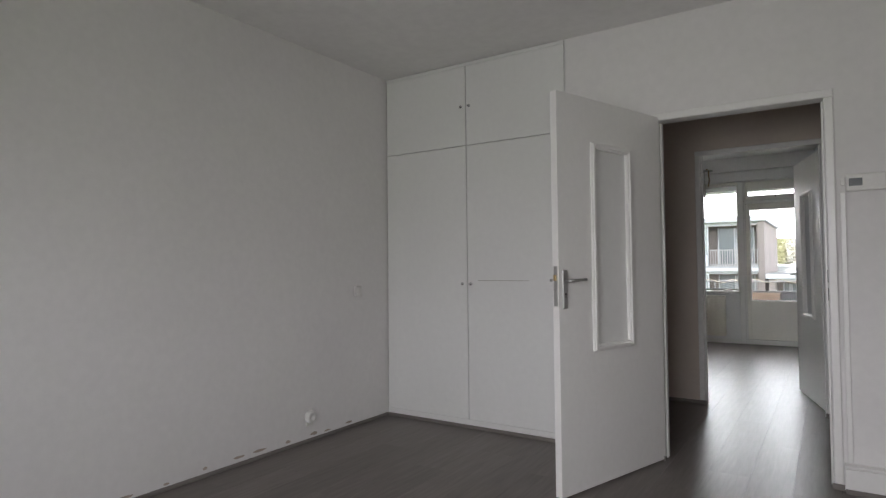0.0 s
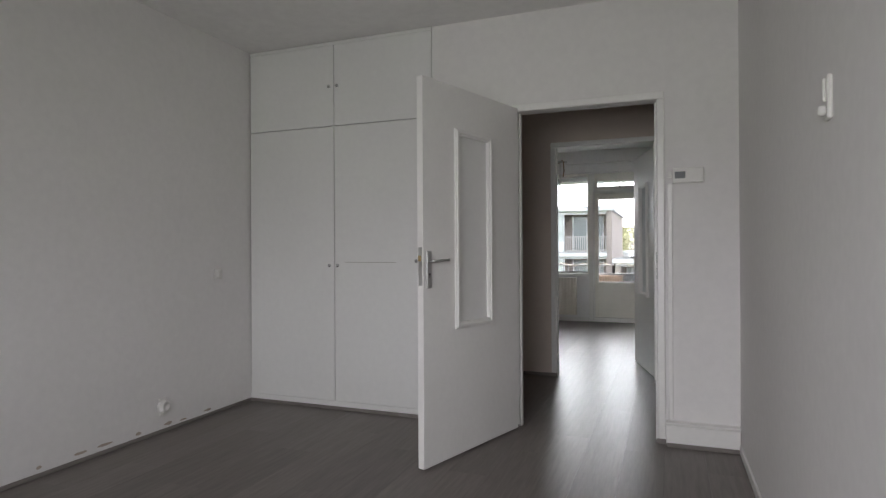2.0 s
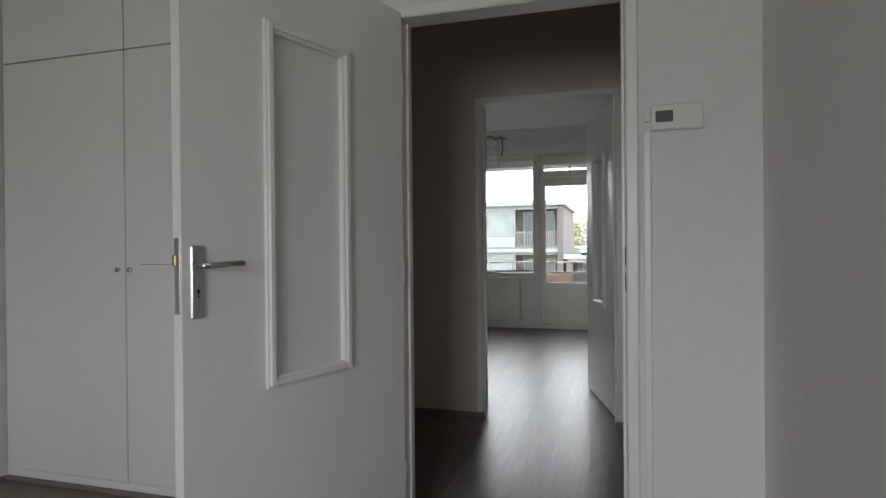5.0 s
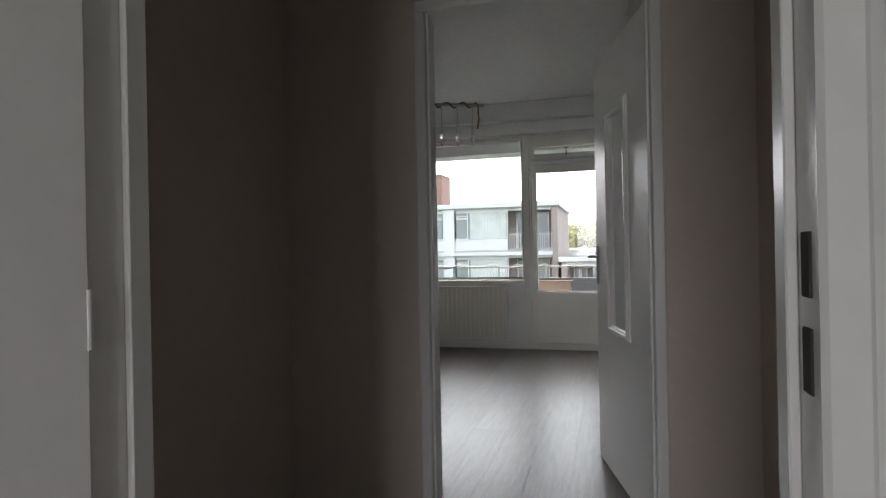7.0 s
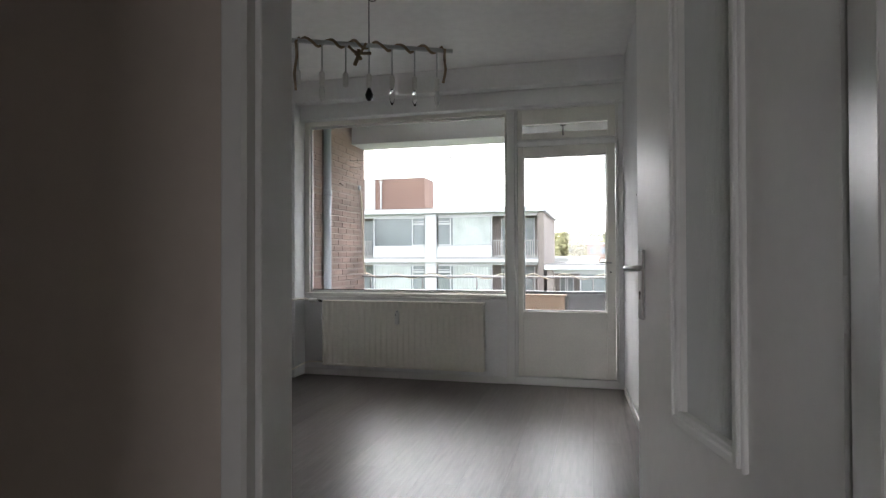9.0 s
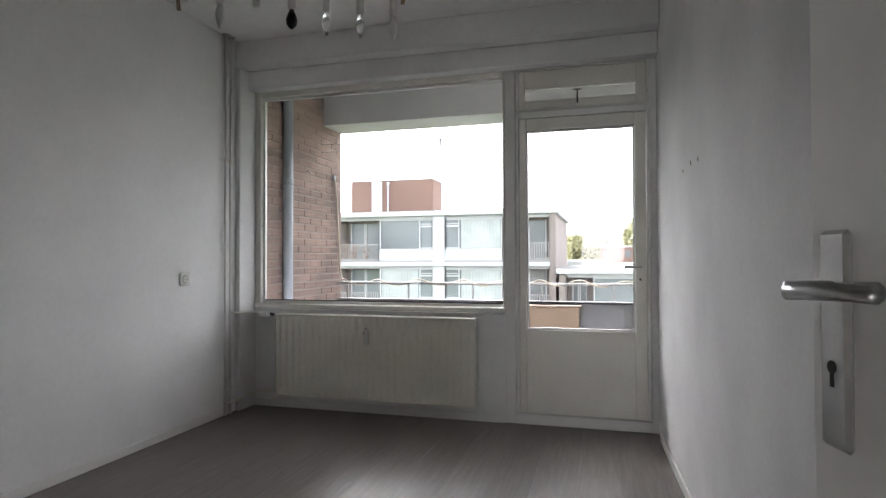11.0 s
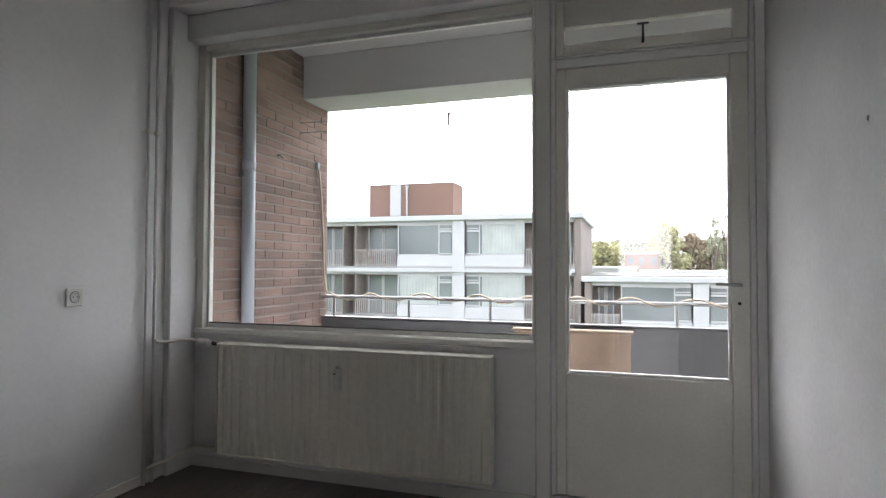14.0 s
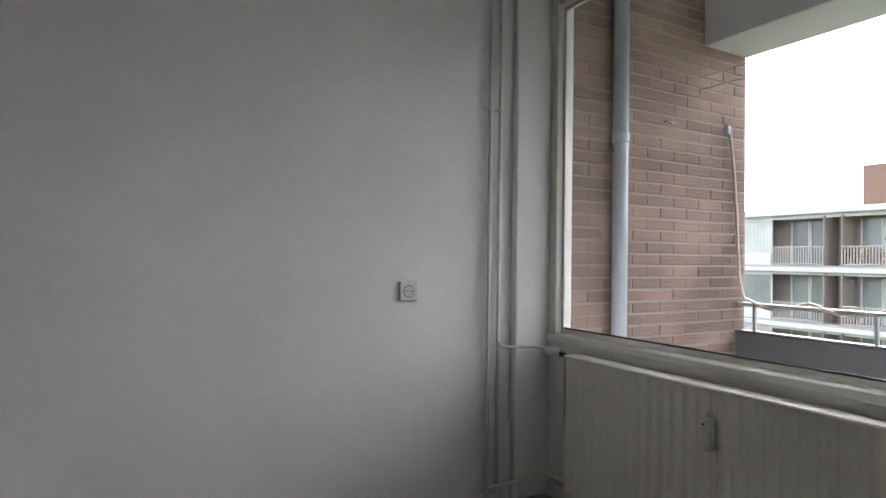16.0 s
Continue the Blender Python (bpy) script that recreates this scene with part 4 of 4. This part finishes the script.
def potted_plant(x, y, z, seed):
    rnd = random.Random(seed)
    t = thing("potted_plant", pose(x, y, z), "rust-brown autumn plant in a clay pot on a balcony", "potted plant", "balcony plants")
    part("pot", lathe(bmesh.new(), [(0.12, 0), (0.17, 0.25), (0.18, 0.3), (0.15, 0.3)], 12), M_FBRICK, t)
    b = bmesh.new()
    for k in range(70):
        p = Vector((rnd.gauss(0, 0.16), rnd.gauss(0, 0.16), 0.35 + abs(rnd.gauss(0.2, 0.2))))
        u = Vector((rnd.gauss(0, 1), rnd.gauss(0, 1), rnd.gauss(0, 1))).normalized() * 0.06
        w = Vector((rnd.gauss(0, 1), rnd.gauss(0, 1), rnd.gauss(0, 1))).normalized() * 0.06
        b.faces.new([b.verts.new(q) for q in (p + u, p + w, p - u, p - w)])
    part("leaves", b, M_RUSTLEAF, t)


for k, x in enumerate((-14.9, -14.3, -13.5)):
    potted_plant(x, 29.25, 1.06, 20 + k)


def far_building(x0, x1, y, z1, depth, material, label, rows=0, wide=4.0):
    t = thing("far_building", pose((x0 + x1) / 2, y, GZ), label, "building")
    w, h = (x1 - x0) / 2, z1 - GZ
    part("wall", box_bm(-w, w, 0, depth, 0, h), material, t)
    lip, cap = (0.15, 0.3) if rows else (0.02, 0.1)
    part("roof", box_bm(-w - lip, w + lip, -lip, depth + lip, h, h + cap), M_FWHITE if rows else M_FGREY, t)
    for r in range(rows):
        n = max(2, int(2 * w / wide))
        for k in range(n):
            xx = -w + 2 * w * (k + 0.5) / n
            part("window", box_bm(xx - 0.28 * wide, xx + 0.28 * wide, -0.06, 0.02, h - 1.9 - r * 2.9, h - 0.6 - r * 2.9), M_FGLASS, t)
    return t


far_building(8.2, 23, 46, 4.3, 5.5, M_FBRICK, "brick end wall of a taller block of flats")
far_building(-12, 1.5, 95, 0.6, 12, M_FGREY, "low pale building in the distance", 2)
far_building(2, 14, 84, 0.1, 12, M_FGREY, "low pale flats in the distance", 2)
far_building(-0.6, 5.5, 112, 3.2, 12, M_FBRICK, "red brick flats far behind the trees", 2, 1.7)
far_building(16, 40, 100, 0.4, 12, M_FWHITE, "white flats in the distance", 2)
far_building(-60, -14, 90, 1.5, 12, M_FBRICK2, "long brown block in the distance", 2)


def tree(x, y, top, spread, leaf, label, seed, upright=False, sparse=1.0):
    rnd = random.Random(seed)
    t = thing("tree", pose(x, y, GZ), label, "tree", group="far trees")
    h = top - GZ
    b = bmesh.new()
    cyl(b, (0, 0, 0), (0, 0, h * 0.55), 0.035 * h, 8, 0.018 * h)
    limbs = []
    for i in range(9):
        a = rnd.uniform(0, 6.28)
        z = h * rnd.uniform(0.35, 0.55)
        r = spread * rnd.uniform(0.3, 0.75)
        e = (r * math.cos(a), r * math.sin(a), min(h * 0.9, z + h * rnd.uniform(0.15, 0.4)))
        cyl(b, (0, 0, z), e, 0.012 * h, 6, 0.004 * h)
        limbs.append(e)
    part("trunk", b, M_BARK, t)
    verts, faces = [], []
    clumps = []
    for i in range(48):
        a, q = rnd.uniform(0, 6.28), rnd.random() ** 0.5
        zz = rnd.uniform(0.35, 1.0)
        rr = spread * q * (math.sin(math.pi * min(1, (zz - 0.25) / 0.8)) ** 0.6 if not upright else 0.6)
        clumps.append((rr * math.cos(a), rr * math.sin(a), h * zz - 0.1 * h * q, spread * rnd.uniform(0.16, 0.34)))
    for cx, cy, cz, cr in clumps:
        for k in range(int(150 * sparse)):
            d = Vector((rnd.gauss(0, 1), rnd.gauss(0, 1), rnd.gauss(0, 0.8 if not upright else 1.8))).normalized() * cr * rnd.uniform(0.55, 1.08)
            p = Vector((cx, cy, cz)) + d
            s = 0.055 * spread * rnd.uniform(0.6, 1.5)
            u = Vector((rnd.gauss(0, 1), rnd.gauss(0, 1), rnd.gauss(0, 1))).normalized() * s
            w = Vector((rnd.gauss(0, 1), rnd.gauss(0, 1), rnd.gauss(0, 1))).normalized() * s
            n0 = len(verts)
            verts += [p + u, p + w, p - u, p - w]
            faces.append((n0, n0 + 1, n0 + 2, n0 + 3))
    me = bpy.data.meshes.new("crown")
    me.from_pydata([tuple(q) for q in verts], [], faces)
    me.materials.append(leaf)
    c = new("crown", me)
    c.parent = t
    return t


tree(6.2, 120, 9.2, 5.5, M_LEAF_HAZE, "broad tree with yellowing autumn leaves", 1)
tree(-4.5, 125, 6.2, 5.0, M_LEAF_HAZE, "round tree with pale yellow-green leaves", 2)
tree(0.5, 135, 6.0, 6.0, M_LEAF2_HAZE, "dark green tree in the distance", 3)
tree(13.2, 100, 9.3, 1.5, M_LEAF2_HAZE, "tall narrow poplar with thin leaves", 4, True, 0.6)
tree(15.2, 101, 9.6, 1.6, M_LEAF2_HAZE, "tall narrow poplar with thin leaves", 5, True, 0.6)
tree(-10, 140, 5.5, 6.0, M_LEAF_HAZE, "round tree with autumn leaves", 6)
tree(17, 140, 7.0, 7.0, M_LEAF2_HAZE, "dark green tree in the distance", 7)
tree(26, 130, 6.5, 6.0, M_LEAF_HAZE, "round tree with autumn leaves", 8)
tree(-3.0, 146, 6.6, 5.0, M_LEAF2_HAZE, "dark green tree in the distance", 10)
tree(3.2, 148, 6.9, 5.5, M_LEAF2_HAZE, "dark green tree in the distance", 11)
tree(-7.6, 132, 7.0, 3.6, M_LEAF_HAZE, "round tree with pale yellow-green leaves", 12)
tree(12.4, 136, 8.2, 5.0, M_BROWNLEAF, "broad tree with brown autumn leaves", 13)
tree(-18, 150, 5.5, 7.0, M_LEAF2_HAZE, "dark green tree in the distance", 9)

# ---------------------------------------------------------------- floor planks
fl = structure("floor", box_bm(-2.2, 1.9, YB - 0.1, 0.1, -0.06, -0.011), M_DARK, "grey-brown oak laminate floor laid lengthwise", "floor")
PW, PL = 0.213, 1.285
plank_meshes = {}


def plank_mesh(length, width):
    key = (round(length, 4), round(width, 4))
    if key not in plank_meshes:
        b = bmesh.new()
        bx(b, 0.0005, key[1] - 0.0005, 0.0, key[0], -0.01, 0.0)
        plank_meshes[key] = mesh_of("plank", b, M_FLOOR)
    return plank_meshes[key]


random.seed(11)
y_end = -0.03
n_cols = 17
for i in range(n_cols):
    x0 = XL2 - 0.06 + i * PW
    first = (0.30, 0.73, 1.10, 0.52, 0.95)[i % 5]
    y = YB
    length = first
    while y < y_end - 0.02:
        length = min(length, y_end - y)
        if length > 0.05 and not (x0 > 1.16 and y > -4.2):
            p = new("plank", plank_mesh(length, PW))
            p.location = (x0, y, 0)
            p.parent = fl
        y += length
        length = PL

# ---------------------------------------------------------------- balcony brick wall
bw = structure("wall_balcony_west", box_bm(-2.30, -1.9478, 0.125, 1.525, -0.06, HC), M_MORTAR, "weathered red-brown brick side wall of the balcony", "brick wall")
full = mesh_of("brick", box_bm(0, 0.102, 0.0, 0.205, 0, 0.054, 0.003), M_BRICK)
half = mesh_of("brick", box_bm(0, 0.102, 0.0, 0.098, 0, 0.054, 0.003), M_BRICK)
random.seed(5)
for row in range(43):
    z = -0.06 + row * 0.065
    y = 0.125 - (0.107 if row % 2 else 0.0)
    while y < 1.45:
        ln = 0.205
        if y < 0.12:
            y += 0.107
            q = new("brick", half)
            q.location = (-2.047 + random.uniform(-0.002, 0.003), y, z)
            y += 0.107
        else:
            short = y + 0.205 > 1.56
            q = new("brick", half if short else full)
            q.location = (-2.047 + random.uniform(-0.002, 0.003), y, z)
            y += 0.107 if short else 0.214
        q.parent = bw
